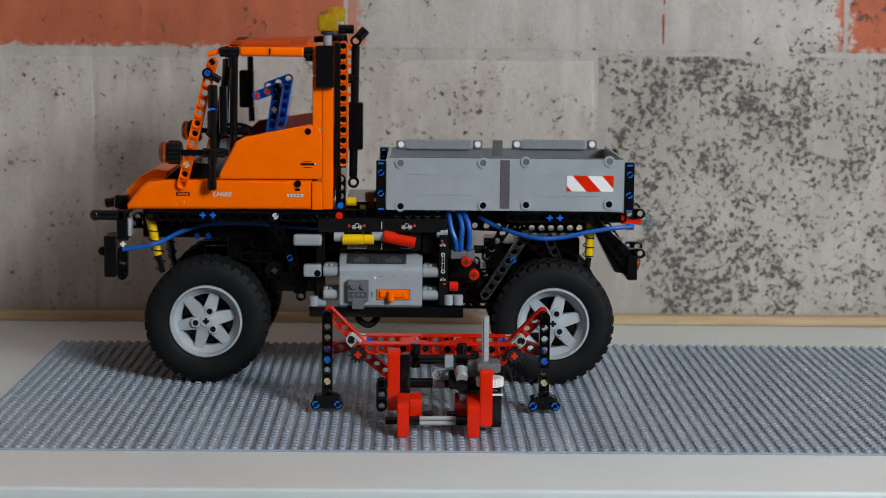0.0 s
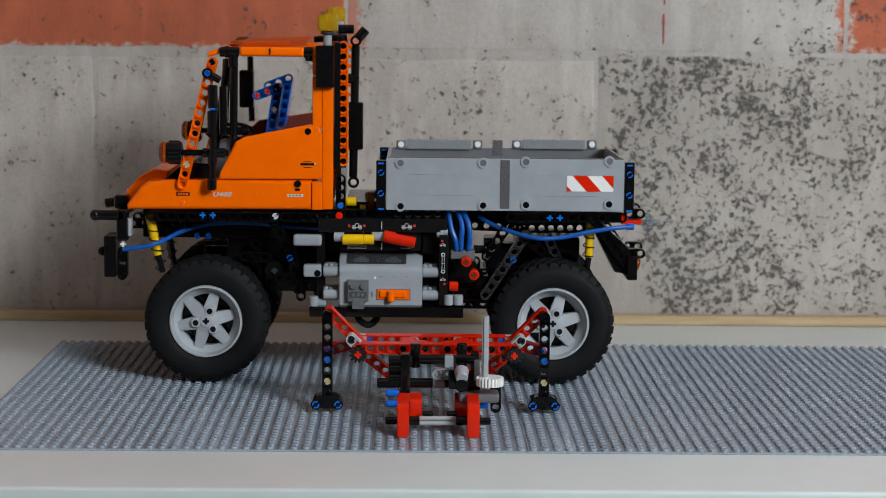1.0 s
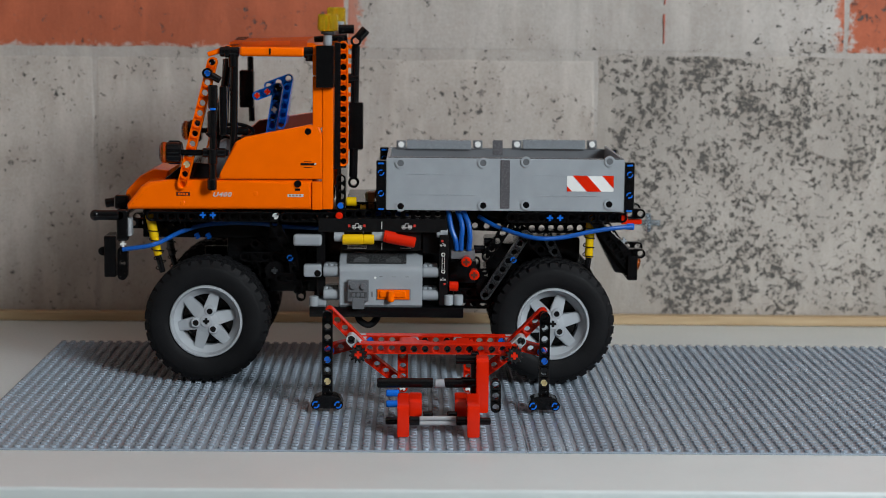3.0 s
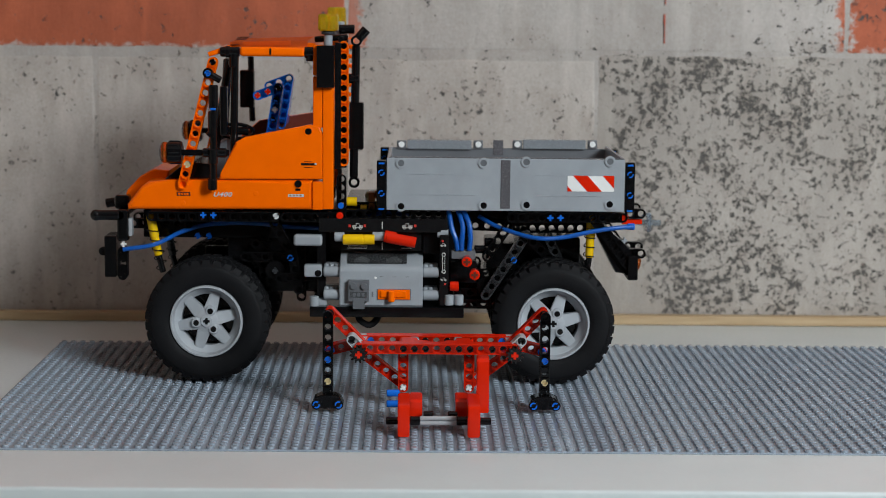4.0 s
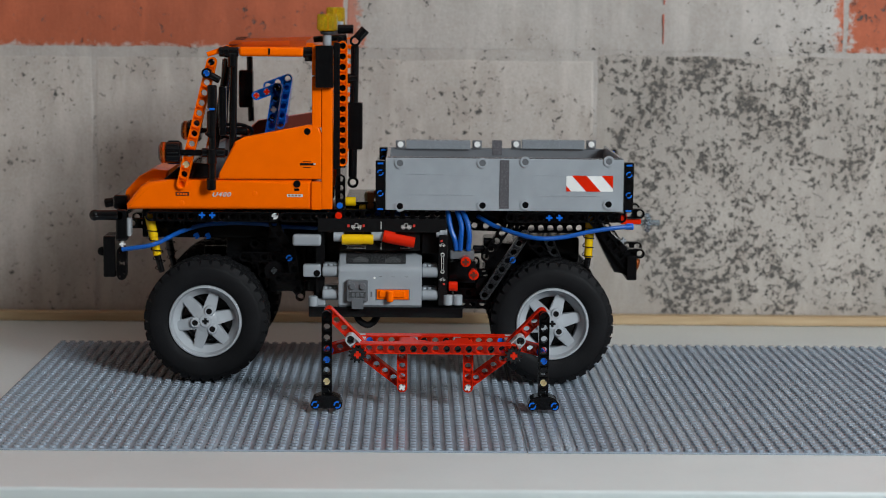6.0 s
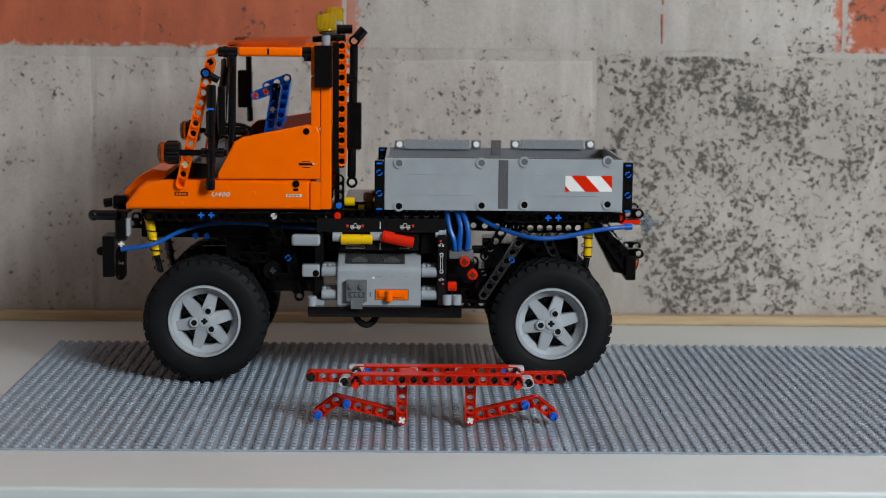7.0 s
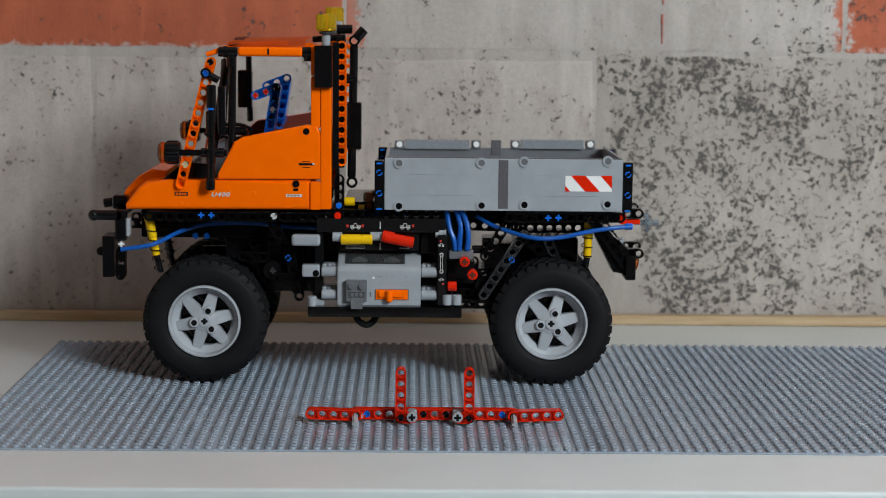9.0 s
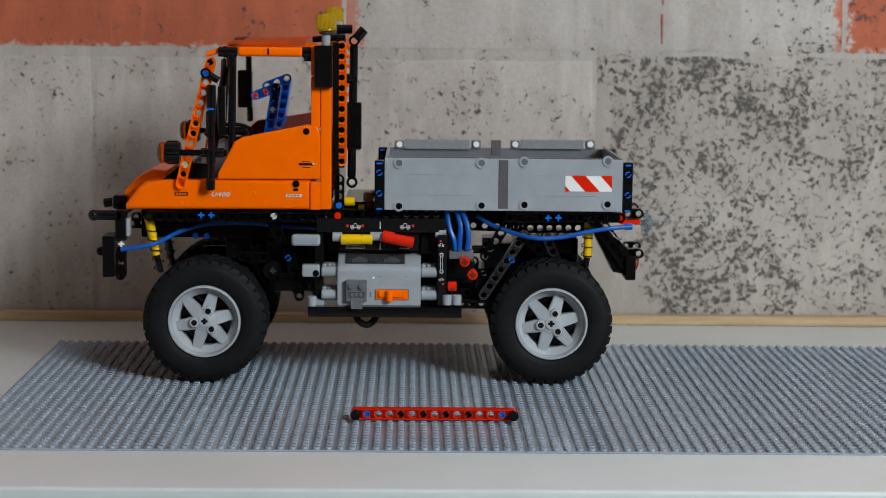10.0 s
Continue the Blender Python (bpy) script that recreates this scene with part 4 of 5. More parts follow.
# dark machinery between the battery box and the rear wheel, and behind the front wheel
brick("gear_housing", -44.0, 58.5, -10.0, 84.0, 258, 322, BLACK, "", 1.5)
for x0, z0, x1, z1, y in ((-46.0, 62.5, -14.0, 62.5, 232), (-41.0, 70.5, -9.0, 70.5, 238), (-28.0, 62.5, -28.0, 94.5, 244), (-44.5, 86.5, -12.5, 86.5, 236),
                          (-210.0, 98.0, -170.0, 98.0, 236), (-196.0, 74.0, -196.0, 122.0, 246), (-166.0, 66.0, -166.0, 114.0, 240)):
    arm_part("chassis_beam", x0, z0, x1, z1, y, BLACK, "black beam with holes")
for x, z, y, r in ((-20.0, 77.0, 231, 8.2), (-186.0, 88.0, 232, 8.2)):
    bm = B()
    gear(bm, x, z, y, y + 5, r, 16)
    part("gear", bm, BLACK, truck, "black gear wheel")
    bm = B()
    cross(bm, x, z, y - 3, y + 6)
    part("axle_end", bm, CHARCOAL, truck, "dark cross axle end")
pins([(-14.0, 62.5), (-41.0, 70.5), (-178.0, 98.0), (-202.0, 98.0)], 231.8, BLACK)
rod("red_bush", pt(-12.5, 62.5, 228), pt(-12.5, 62.5, 233), 3.0, DARKRED_SHADE, "dark red bush")
for x, z in ((-30.0, 106.0), (-22.0, 112.0)):
    rod("black_pin", pt(x, z, 232), pt(x + 9, z, 232), 3.2, BLACK, "black axle joint", bev=0.6)

# shock absorbers with coil springs
for (x0, z0), (x1, z1), (x2, z2), y in (((-282.4, 132.0), (-276.2, 100.1), (-272.8, 86.8), 226), ((60.9, 135.8), (59.8, 101.1), (58.7, 93.0), 226), ((-284.3, 117.6), (-278.9, 85.8), (-276.2, 73.4), 330)):
    tone = YELLOW if y < 300 else CHARCOAL
    sh = rod("shock_absorber", (x0, y, z0), (x0 + (x1 - x0) * 0.55, y, z0 + (z1 - z0) * 0.55), 3.6, tone, "shock absorber with a black wire spring")
    rod("sleeve", (x0 + (x1 - x0) * 0.5, y, z0 + (z1 - z0) * 0.5), (x1, y, z1), 3.2, tone, parent=sh)
    rod("piston", (x1, y, z1), (x2, y, z2), 2.4, BLACK, parent=sh)
    bm = B()
    q = [Vector((x0, y, z0)).lerp(Vector((x2, y, z2)), 0.15 + 0.8 * k / 40) + Vector((4.2 * math.cos(k * 0.75), 4.2 * math.sin(k * 0.75), 1.0 * math.cos(k * 0.75))) for k in range(41)]
    tube(bm, q, 0.42, 6, 3)
    part("spring", bm, BLACK, sh, "dark wire coil spring")

# hoses
def hose(pts, r=1.75, mat=HOSE):
    bm = B()
    tube(bm, pts, r, 10, 8)
    part("hose", bm, mat, truck, "blue rubber hose")


hose([pt(-301.6, 106.2, 212), pt(-277.2, 110.4, 213), pt(-257.4, 118.6, 232), pt(-236.6, 122.6, 246), pt(-204.8, 123.3, 247), pt(-178.4, 121.3, 244), pt(-149.3, 120.6, 240)])
hose([pt(-26.9, 132.2, 232), pt(-11.5, 124.5, 226), pt(14.8, 118.1, 212), pt(36.7, 118.3, 212), pt(58.5, 122.8, 213), pt(78.1, 125.7, 215), pt(92.6, 126.2, 220)])
for a, b, c, d in (((-50.9, 139.1), (-48.2, 124.6), (-45.0, 115.8), (-43.6, 107.5)), ((-44.0, 139.1), (-39.9, 126.9), (-40.2, 115.9), (-40.5, 107.5)), ((-40.0, 139.1), (-35.1, 128.7), (-33.7, 118.1), (-34.4, 107.5))):
    hose([pt(*a, 224), pt(*b, 217), pt(*c, 215), pt(*d, 216)], 2.0)
hose([pt(-117.2, 128.4, 250), pt(-99.4, 132.6, 250), pt(-81.5, 130.0, 250)], 1.9)

# front end
rod("bumper_bar", pt(-322.7, 132.3, 216), pt(-304.5, 132.5, 216), 3.9, BLACK, "black bumper rod with a round end")
bm = B()
bmesh.ops.create_uvsphere(bm, u_segments=16, v_segments=10, radius=4.4)
bmesh.ops.translate(bm, vec=pt(-322.7, 132.3, 216), verts=bm.verts)
part("knob", bm, BLACK, truck)
rod("bumper_bar", pt(-333.9, 129.0, 330), pt(-310.0, 133.0, 330), 3.9, BLACK, "black bumper rod")
rod("bumper_bar", pt(-304.5, 132.5, 214), pt(-304.5, 132.5, 366), 4.0, BLACK, "black cross bar")
brick("front_bracket", -306.7, 112.3, -297.7, 136.9, Y0 + 2, Y0 + 12, BLACK, "black front bracket", 2.0)
brick("front_bracket", -311.8, 134.6, -300.2, 145.8, 236, 350, BLACK, "black grille bracket", 2.0)
brick("head_lamp", -298.4, 115.9, -295.2, 130.0, Y0 + 4, Y0 + 14, STEEL, "silvery head lamp edge", 1.5)
brick("step_panel", -316.6, 84.1, -307.5, 116.3, Y0 + 3, Y0 + 30, BLACK, "black step panel", 1.0)
arm_part("step_beam", -302.3, 86.0, -302.0, 104.5, Y0 + 1, BLACK, "black hanging beam")
bm = B()
cross(bm, *(-301.5, 110.2), Y0 + 0.5, Y0 + 5, 2.1, 0.65)
part("axle_end", bm, WHITE, truck)
rod("ring", pt(-318.1, 103.9, Y0 + 6), pt(-318.1, 103.9, Y0 + 10), 3.4, BLACK)
pins([(-302.3, 86.0), (-302.2, 92.1), (-302.1, 98.3), (-302.0, 104.5)], Y0 + 1.2, BLACK)

# rear end
slab("rear_guard", [(62.8, 126.8), (68.9, 129.5), (96.6, 103.7), (97.1, 84.7), (90.9, 84.7), (88.2, 90.0), (80.3, 89.9), (63.8, 121.1)], Y0 + 10, Y0 + 40, BLACK, "black rear underrun guard", 1.0)
brick("rear_panel", 89.2, 84.6, 97.1, 103.8, Y0 + 4, Y1 - 40, BLACK, "black rear lamp panel", 1.0)
rod("tail_lamp", pt(95.5, 97.1, Y0 + 10), pt(99.0, 96.2, Y0 + 10), 4.6, LAMPORANGE, "clear orange tail lamp")
rod("tail_lamp", pt(95.5, 97.1, Y0 + 60), pt(99.0, 96.2, Y0 + 60), 4.6, LAMPORANGE, "clear orange tail lamp")
brick("tow_block", 83.8, 128.3, 88.8, 136.3, Y0 + 6, Y0 + 18, RED, "red joint block", 0.8)
brick("tow_block", 88.1, 127.9, 100.3, 132.0, Y0 + 10, Y0 + 18, RED, "", 0.8)
arm_part("tow_beam", 90.6, 136.3, 98.9, 136.4, Y0 + 8, BLACK, "short black beam")
arm_part("tow_beam", 91.3, 105.0, 99.7, 105.1, Y0 + 8, BLACK, "short black beam")
arm_part("tow_beam", 94.2, 105.3, 102.4, 105.4, 260, BLACK, "short black beam")
arm_part("tow_beam", 96.8, 132.3, 104.7, 132.3, 300, BLACK, "short black beam")
bm = B()
cross(bm, *(86.2, 115.6), Y0 + 5, Y0 + 12, 2.0, 0.6)
part("axle_end", bm, GREY, truck)
bm = B()
xg, zg = 108.7, 125.0
cyl(bm, (xg, 260, zg), (xg + 2.5, 260, zg), 6.5, n=18)
cross_bar(bm, (xg - 8, 260, zg), (xg + 11, 260, zg), 2.2, 0.8)
for q in range(10):
    a = q * math.pi / 5
    cyl(bm, (xg - 0.5, 260 + 6.8 * math.cos(a), zg + 6.8 * math.sin(a)), (xg + 3, 260 + 6.8 * math.cos(a), zg + 6.8 * math.sin(a)), 1.0, n=6)
part("power_take_off", bm, CLEARBLUE, truck, "pale translucent grey gear on an axle")
rod("hose_end", pt(88.2, 126.2, 222), pt(94.3, 126.2, 222), 2.6, BLUE)

# -- battery box and controls amidships --
def battery():
    x0, z0 = -134.7, 62.9
    x1, z1 = -70.2, 103.3
    bm = B()
    prof = [(211, z0), (209, z0 + 2), (209, z1 - 13), (210, z1 - 10), (212.5, z1 - 7.6), (228, z1 - 0.8), (232, z1), (262, z1), (262, z0)]
    va = [bm.verts.new((x0, y, z)) for y, z in prof]
    vb = [bm.verts.new((x1, y, z)) for y, z in prof]
    fa, fb = bm.faces.new(va), bm.faces.new(vb[::-1])
    for i in range(len(prof)):
        bm.faces.new((va[i], vb[i], vb[(i + 1) % len(prof)], va[(i + 1) % len(prof)]))
    bmesh.ops.bevel(bm, geom=list(fa.edges) + list(fb.edges), offset=0.7, segments=2, affect="EDGES")
    box_ob = part("battery_box", bm, GREY, truck, "light grey battery box with an orange switch")
    # dark label on the rounded top
    bm = B()
    lx0, lx1 = x0 + 6, x0 + 52
    lab = [(213.5, z1 - 6.9), (218, z1 - 4.9), (223, z1 - 2.7), (227.6, z1 - 0.7)]
    a = [bm.verts.new((lx0, y - 0.3, z + 0.35)) for y, z in lab]
    b = [bm.verts.new((lx1, y - 0.3, z + 0.35)) for y, z in lab]
    for i in range(3):
        bm.faces.new((a[i], b[i], b[i + 1], a[i + 1]))
    bmesh.ops.solidify(bm, geom=bm.faces[:], thickness=0.15)
    part("label", bm, LABELGREY, box_ob, "dark grey printed label")
    # round side tubes
    for zz in (z0 + 27, z0 + 9):
        for xa, xb in ((x0 - 12.5, x0), (x1, x1 + 12.5)):
            rod("tube_end", (xa, 216, zz), (xb, 216, zz), 4.2, GREY, bev=0.8, parent=box_ob)
            rod("tube_end", (xa + 1, 225, zz + 2), (xb - 1, 225, zz + 2), 4.2, DKGREY, bev=0.8, parent=box_ob)
            for q in range(3):
                rod("stud", (xa + 2 + q * 4, 220, zz + 2), (xa + 2 + q * 4, 220, zz + 5.6), 1.8, GREY, bev=0.3, parent=box_ob, n=12)
    # plug with two studs
    px0, pz0 = -127.7, 68.3
    px1, pz1 = -111.6, 84.8
    plug = brick("plug", px0, pz0, px1, pz1, 204, 210, DKGREY, "dark grey cable plug with two studs", 0.5, box_ob)
    xm = (px0 + px1) / 2
    for dx in (-4, 4):
        rod("stud", (xm + dx, 202.3, pz1 - 4.5), (xm + dx, 204.2, pz1 - 4.5), 2.45, DKGREY, bev=0.2, parent=box_ob)
    brick("plug_body", xm - 6.5, pz0 + 3.2, xm + 6.5, pz0 + 7.6, 203.4, 204.2, LABELGREY, "", 0.2, box_ob)
    for dx in (-3.4, 0, 3.4):
        brick("contact", xm + dx - 1.1, pz0 + 4, xm + dx + 1.1, pz0 + 6.8, 203.1, 203.8, DKGREY, "", 0.1, box_ob)
    brick("plug_tail", xm - 4.5, z0 - 0.5, xm + 4.5, pz0 + 3, 203.6, 209.5, DKGREY, "", 0.4, box_ob)
    # switch
    sx0, sz0 = -105.0, 69.4
    sx1, sz1 = -80.1, 77.1
    brick("switch_recess", sx0 - 0.8, sz0 - 0.6, sx1 + 0.8, sz1 + 0.6, 208.75, 209.2, DKGREY, "", 0.2, box_ob)
    brick("switch", sx0, sz0, sx1, sz1, 208.2, 209.4, ORANGE, "orange sliding switch", 0.5, box_ob)
    brick("switch_wing", sx0 + 2, sz0 + 1.8, sx0 + 22, sz1 - 0.6, 206.6, 209, ORANGE, "", 0.8, box_ob)
    rod("switch_knob", (sx0 + 10.5, 205.8, sz0 - 1.4), (sx0 + 10.5, 205.8, sz1 - 0.4), 2.7, ORANGE, bev=0.7, parent=box_ob)
    rod("light", (x0 + 28, 208.6, z1 - 17), (x0 + 28, 209.3, z1 - 17), 0.9, WHITE, bev=0, parent=box_ob, n=10)
    for k in range(3):
        brick("mark", x0 + 31 + k * 10, z1 - 16.4, x0 + 34 + k * 10, z1 - 16.0, 208.85, 209.2, DKGREY, "", 0, box_ob)
    brick("mark", x0 + 25, sz0 + 2, x0 + 26.2, sz0 + 6, 208.85, 209.2, DKGREY, "", 0, box_ob)
    for dx in (5, 30):
        bm = B()
        q = [(lx0 + dx, 214.5), (lx0 + dx + 12, 214.5), (lx0 + dx + 12, 219), (lx0 + dx + 6, 223), (lx0 + dx, 219)]
        vs = [bm.verts.new((x, y - 0.4, z1 - 6.9 + (y - 213.5) * 0.44 + 0.62)) for x, y in q]
        bm.faces.new(vs)
        bmesh.ops.solidify(bm, geom=bm.faces[:], thickness=0.12)
        part("mark", bm, LABELMARK, box_ob)


battery()
brick("under_frame", -157.5, 55.2, -38.3, 63.2, 209, 330, BLACK, "black frame under the battery box", 0.6)
brick("side_frame", -152.7, 61.9, -145.8, 120.7, 220, 232, BLACK, "black upright", 0.6)
brick("side_frame", -70.2, 103.7, -50.7, 121.5, 222, 234, BLACK, "", 0.6)
bm = B()
tube(bm, [pt(-121.1, 55.5, 222), pt(-118.5, 50.2, 222), pt(-112.3, 46.6, 224), pt(-107.1, 49.3, 226), pt(-103.6, 55.6, 228)], 2.7, 8, 6)
part("strap", bm, RUBBER, truck, "black cable loop hanging under the frame")


def icon_truck(x, z, y, parent, s=1.0):
    """A small printed outline of a truck."""
    for u0, w0, u1, w1 in ((-4, -1, 4, -0.5), (-4, -1, -3.6, 0.8), (-4, 0.4, -1, 0.8), (-1.3, 0.4, -0.9, 2.4), (-1.3, 2, 1.2, 2.4), (1, -0.6, 1.4, 2.2), (1, 0.4, 4, 0.8), (3.6, -0.8, 4, 0.8)):
        brick("print", x + u0 * s, z + w0 * s, x + u1 * s, z + w1 * s, y - 0.12, y + 0.1, INK, "", 0, parent)
    for u in (-2.2, 2.4):
        bm = B()
        lathe(bm, (x + u * s, y, z - 1.1 * s), [(1.3 * s, -0.15), (0.8 * s, -0.15), (0.8 * s, 0.1), (1.3 * s, 0.1)], 12)
        part("print", bm, INK, parent)


panel = brick("sticker_panel", -151.0, 121.1, -51.3, 131.6, 214, 222, STICKER, "black panel with printed control symbols", 0.5)
icon_truck(*(-121.0, 125.5), 214, panel)
icon_truck(*(-82.6, 125.8), 214, panel)
for x, z in ((-127.1, 125.9), (-115.4, 126.0), (-76.5, 126.3)):
    brick("print", x - 0.9, z - 1, x + 0.9, z + 1, 213.85, 214.1, DKRED, "", 0, panel)
brick("print", -102.3, 123.5, -101.6, 129.2, 213.85, 214.1, INK, "", 0, panel)
panel = brick("sticker_panel", -133.5, 106.3, -71.7, 121.3, 219, 226, STICKER, "black panel with printed control symbols", 0.4)
brick("print", -102.3, 106.9, -101.6, 112.2, 218.85, 219.1, INK, "", 0, panel)
for a, b in (((-128.6, 107.6), (-113.7, 108.2)), ((-128.6, 109.4), (-113.7, 109.9)), ((-87.3, 107.9), (-79.4, 108.4)), ((-127.7, 107.6), (-127.3, 109.8)), ((-114.1, 107.7), (-113.7, 109.9))):
    brick("print", *a, *b, 218.8, 219.1, INK, "", 0, panel)
panel = brick("sticker_panel", -57.2, 64.4, -50.3, 119.7, 211, 219, STICKER, "black upright panel with printed symbols", 0.5)
icon_truck(*(-54.6, 111.9), 211, panel, 0.55)
icon_truck(*(-54.3, 85.0), 211, panel, 0.55)
for a, b in (((-55.3, 91.6), (-54.9, 104.0)), ((-53.5, 91.6), (-53.2, 104.0)), ((-55.3, 97.4), (-53.1, 97.8))):
    brick("print", *a, *b, 210.85, 211.1, INK, "", 0, panel)
for x, z in ((-54.3, 104.4), (-54.2, 91.2)):
    bm = B()
    lathe(bm, (x, 211, z), [(1.6, -0.15), (0.9, -0.15), (0.9, 0.1), (1.6, 0.1)], 12)
    part("print", bm, INK, panel)
for x, z in ((-55.1, 115.0), (-53.0, 81.5)):
    brick("print", x - 0.8, z - 0.8, x + 0.8, z + 0.8, 210.85, 211.1, DKRED, "", 0, panel)

# levers
rod("grey_bush", pt(-138.8, 117.2, 214), pt(-131.0, 117.3, 214), 3.6, GREY, "light grey bush")
lev = rod("lever", pt(-132.3, 115.5, 212), pt(-116.1, 115.7, 212), 4.1, YELLOW, "yellow control lever")
rod("sleeve", pt(-116.1, 115.7, 212), pt(-107.8, 115.7, 212), 3.9, YELLOW, parent=lev)
rod("grey_bush", pt(-109.6, 117.9, 216), pt(-94.3, 118.1, 216), 3.8, GREY, "light grey bush")
lev = rod("lever", pt(-98.7, 117.6, 212), pt(-76.0, 113.4, 212), 4.3, RED, "red control lever")
rod("sleeve", pt(-100.4, 118.4, 213), pt(-91.3, 116.8, 213), 4.6, RED, parent=lev)
bm = B()
x0, z0 = -170.2, 110.4
x1, z1 = -148.0, 119.4
box(bm, x0, x1, 208, 216, z0, z1, 2.2, 3)
part("grey_beam", bm, GREY, truck, "light grey beam seen from its smooth side")
for x, z in ((-59.4, 119.7), (-56.8, 121.4)):
    rod("grey_bush", pt(x, z, 216), pt(x + 6, z, 216), 2.6, GREY)
# pneumatic valve, bushes and pins behind the rear of the box
brick("valve", -48.3, 100.4, -29.6, 107.1, 216, 226, DKGREY, "dark grey pneumatic valve block", 0.8)
brick("valve", -49.1, 79.9, -28.0, 97.1, 228, 250, BLACK, "", 0.8)
for x, z in ((-36.5, 99.6), (-30.3, 89.5)):
    bush = rod("red_bush", pt(x, z, 205), pt(x, z, 215), 4.0, RED, "red bush on a cross axle", n=22)
    bm = B()
    cross(bm, x, z, 204.7, 206, 2.6, 0.9)
    part("axle_end", bm, DARKRED_SHADE, bush)
rod("red_bush", pt(-49.4, 79.6, 212), pt(-42.4, 79.6, 212), 3.8, RED, "red bush")
for x, z in ((-49.7, 64.9), (-42.2, 65.0)):
    rod("grey_pin", pt(x, z, 212), pt(x, z + 8, 212), 3.7, GREY, "upright light grey bush")
conn = brick("grey_connector", -162.3, 85.8, -148.4, 95.6, 212, 220, GREY, "light grey axle connector", 1.6)
rod("hole", pt(-151.4, 88.9, 211.8), pt(-151.4, 88.9, 214), 2.6, BLACK, bev=0, parent=conn)
rod("grey_pin", pt(-154.4, 62.8, 214), pt(-154.4, 70.8, 214), 3.6, GREY, "upright light grey bush")
brick("grey_connector", -152.7, 62.8, -144.8, 68.6, 216, 224, GREY, "", 1.2)


# ---- the support frame and winch that are taken apart ----
MOVES = []          # (thing, rows), keyed in motions()
SLOTS = [0]


def low(ob, m):
    """Lowest point, in metres, of a thing in the pose m."""
    z = 9.0
    for o in (ob, *ob.children_recursive):
        if o.type == "MESH":
            for c in o.bound_box:
                z = min(z, (m @ Vector(c)).z)
    return z


def laid_aside(ob, m):
    """The pose of a piece laid down on the free end of the table, beside those before it."""
    k = SLOTS[0]
    SLOTS[0] += 1
    q = m.to_3x3().to_4x4()
    x, y = 0.56 + 0.10 * (k % 4) if k % 2 else -0.56 - 0.09 * (k % 4), 0.02 + 0.062 * (k // 4)
    mx = Matrix.Translation((x, y, 0)) @ q
    lo = low(ob, mx)
    return Matrix.Translation((0, 0, -lo + 0.0005)) @ mx


def goes(ob, rows, gone=None):
    """Key a piece along rows; at gone seconds it is lifted away to the end of the table."""
    rows = sorted(rows, key=lambda r: r[0])
    if gone is not None:
        rows = [r for r in rows if r[0] <= gone - 0.0999]
    last = rows[-1][1]
    if gone is None:
        if rows[-1][0] < 10:
            rows.append((10.0, last))
    else:
        if rows[-1][0] < gone - 0.1:
            rows.append((gone - 0.1, last))
        aside = laid_aside(ob, last)
        rows += [(gone - 0.033, aside), (10.0, aside)]
    MOVES.append((ob, rows))


def piece(name, x, y, z, label, category, group="pieces of the support frame"):
    return thing(name, x, y, z, label, category, group)


def rest(ob):
    return Matrix.Translation(ob.location)


def at0(ob, gone):
    goes(ob, [(0.0, rest(ob))], gone)


# -- frame space: x along the beams from their middle hole, y back from the front beam's face, z up --
STAND = pose(-0.0604, 0.106, 0.050, 4, 0, 0)
LOWER = pose(-0.0595, 0.0500, 0.0390, 2.5, 0, 0)
FLIP0 = pose(-0.0603, 0.0565, 0.0078, 0, 0, 0)


def flip(deg, lift=0.0):
    return Matrix.Translation((0, 0, lift)) @ FLIP0 @ pose(0, 0, 0, 0, deg, 0)


def frame_rows(local=None, arms=None, drop=0.0):
    """Rows of a piece that rides on the frame; arms: its own turn (degrees about y) standing, lowered and turned over; drop: how far it sags while lowered."""
    def at(m, k):
        return m @ Matrix.Translation((0, 0, -drop if k == 1 else 0)) @ (local or Matrix()) @ (pose(0, 0, 0, 0, arms[k], 0) if arms else Matrix())
    return [(0.0, at(STAND, 0)), (6.1, at(STAND, 0)), (6.2, at(LOWER, 1)), (7.0, at(LOWER, 1)),
            (7.034, at(Matrix.Translation((0, -0.004, 0.05)) @ LOWER @ pose(0, 0, 0, 0, 60, 0), 1)),
            (7.067, at(flip(120, 0.06), 2)), (7.1, at(flip(180), 2))]


def red_beam(n, label, y, black, blue):
    ob = piece("red_beam", 0, 0, 0, label, "beam")
    bm = B()
    arm(bm, -(n - 1) * 4, 0, y, n)
    body = part("beam", bm, RED, ob)
    for k in black:
        bm = B()
        pin(bm, -(n - 1) * 4 + 8 * k, 0, y + 0.1)
        part("pin", bm, BLACK, ob, "black connector pin")
    for k in blue:
        bm = B()
        pin(bm, -(n - 1) * 4 + 8 * k, 0, y + 0.1)
        part("pin", bm, BLUE, ob, "small blue connector pin")
    return ob


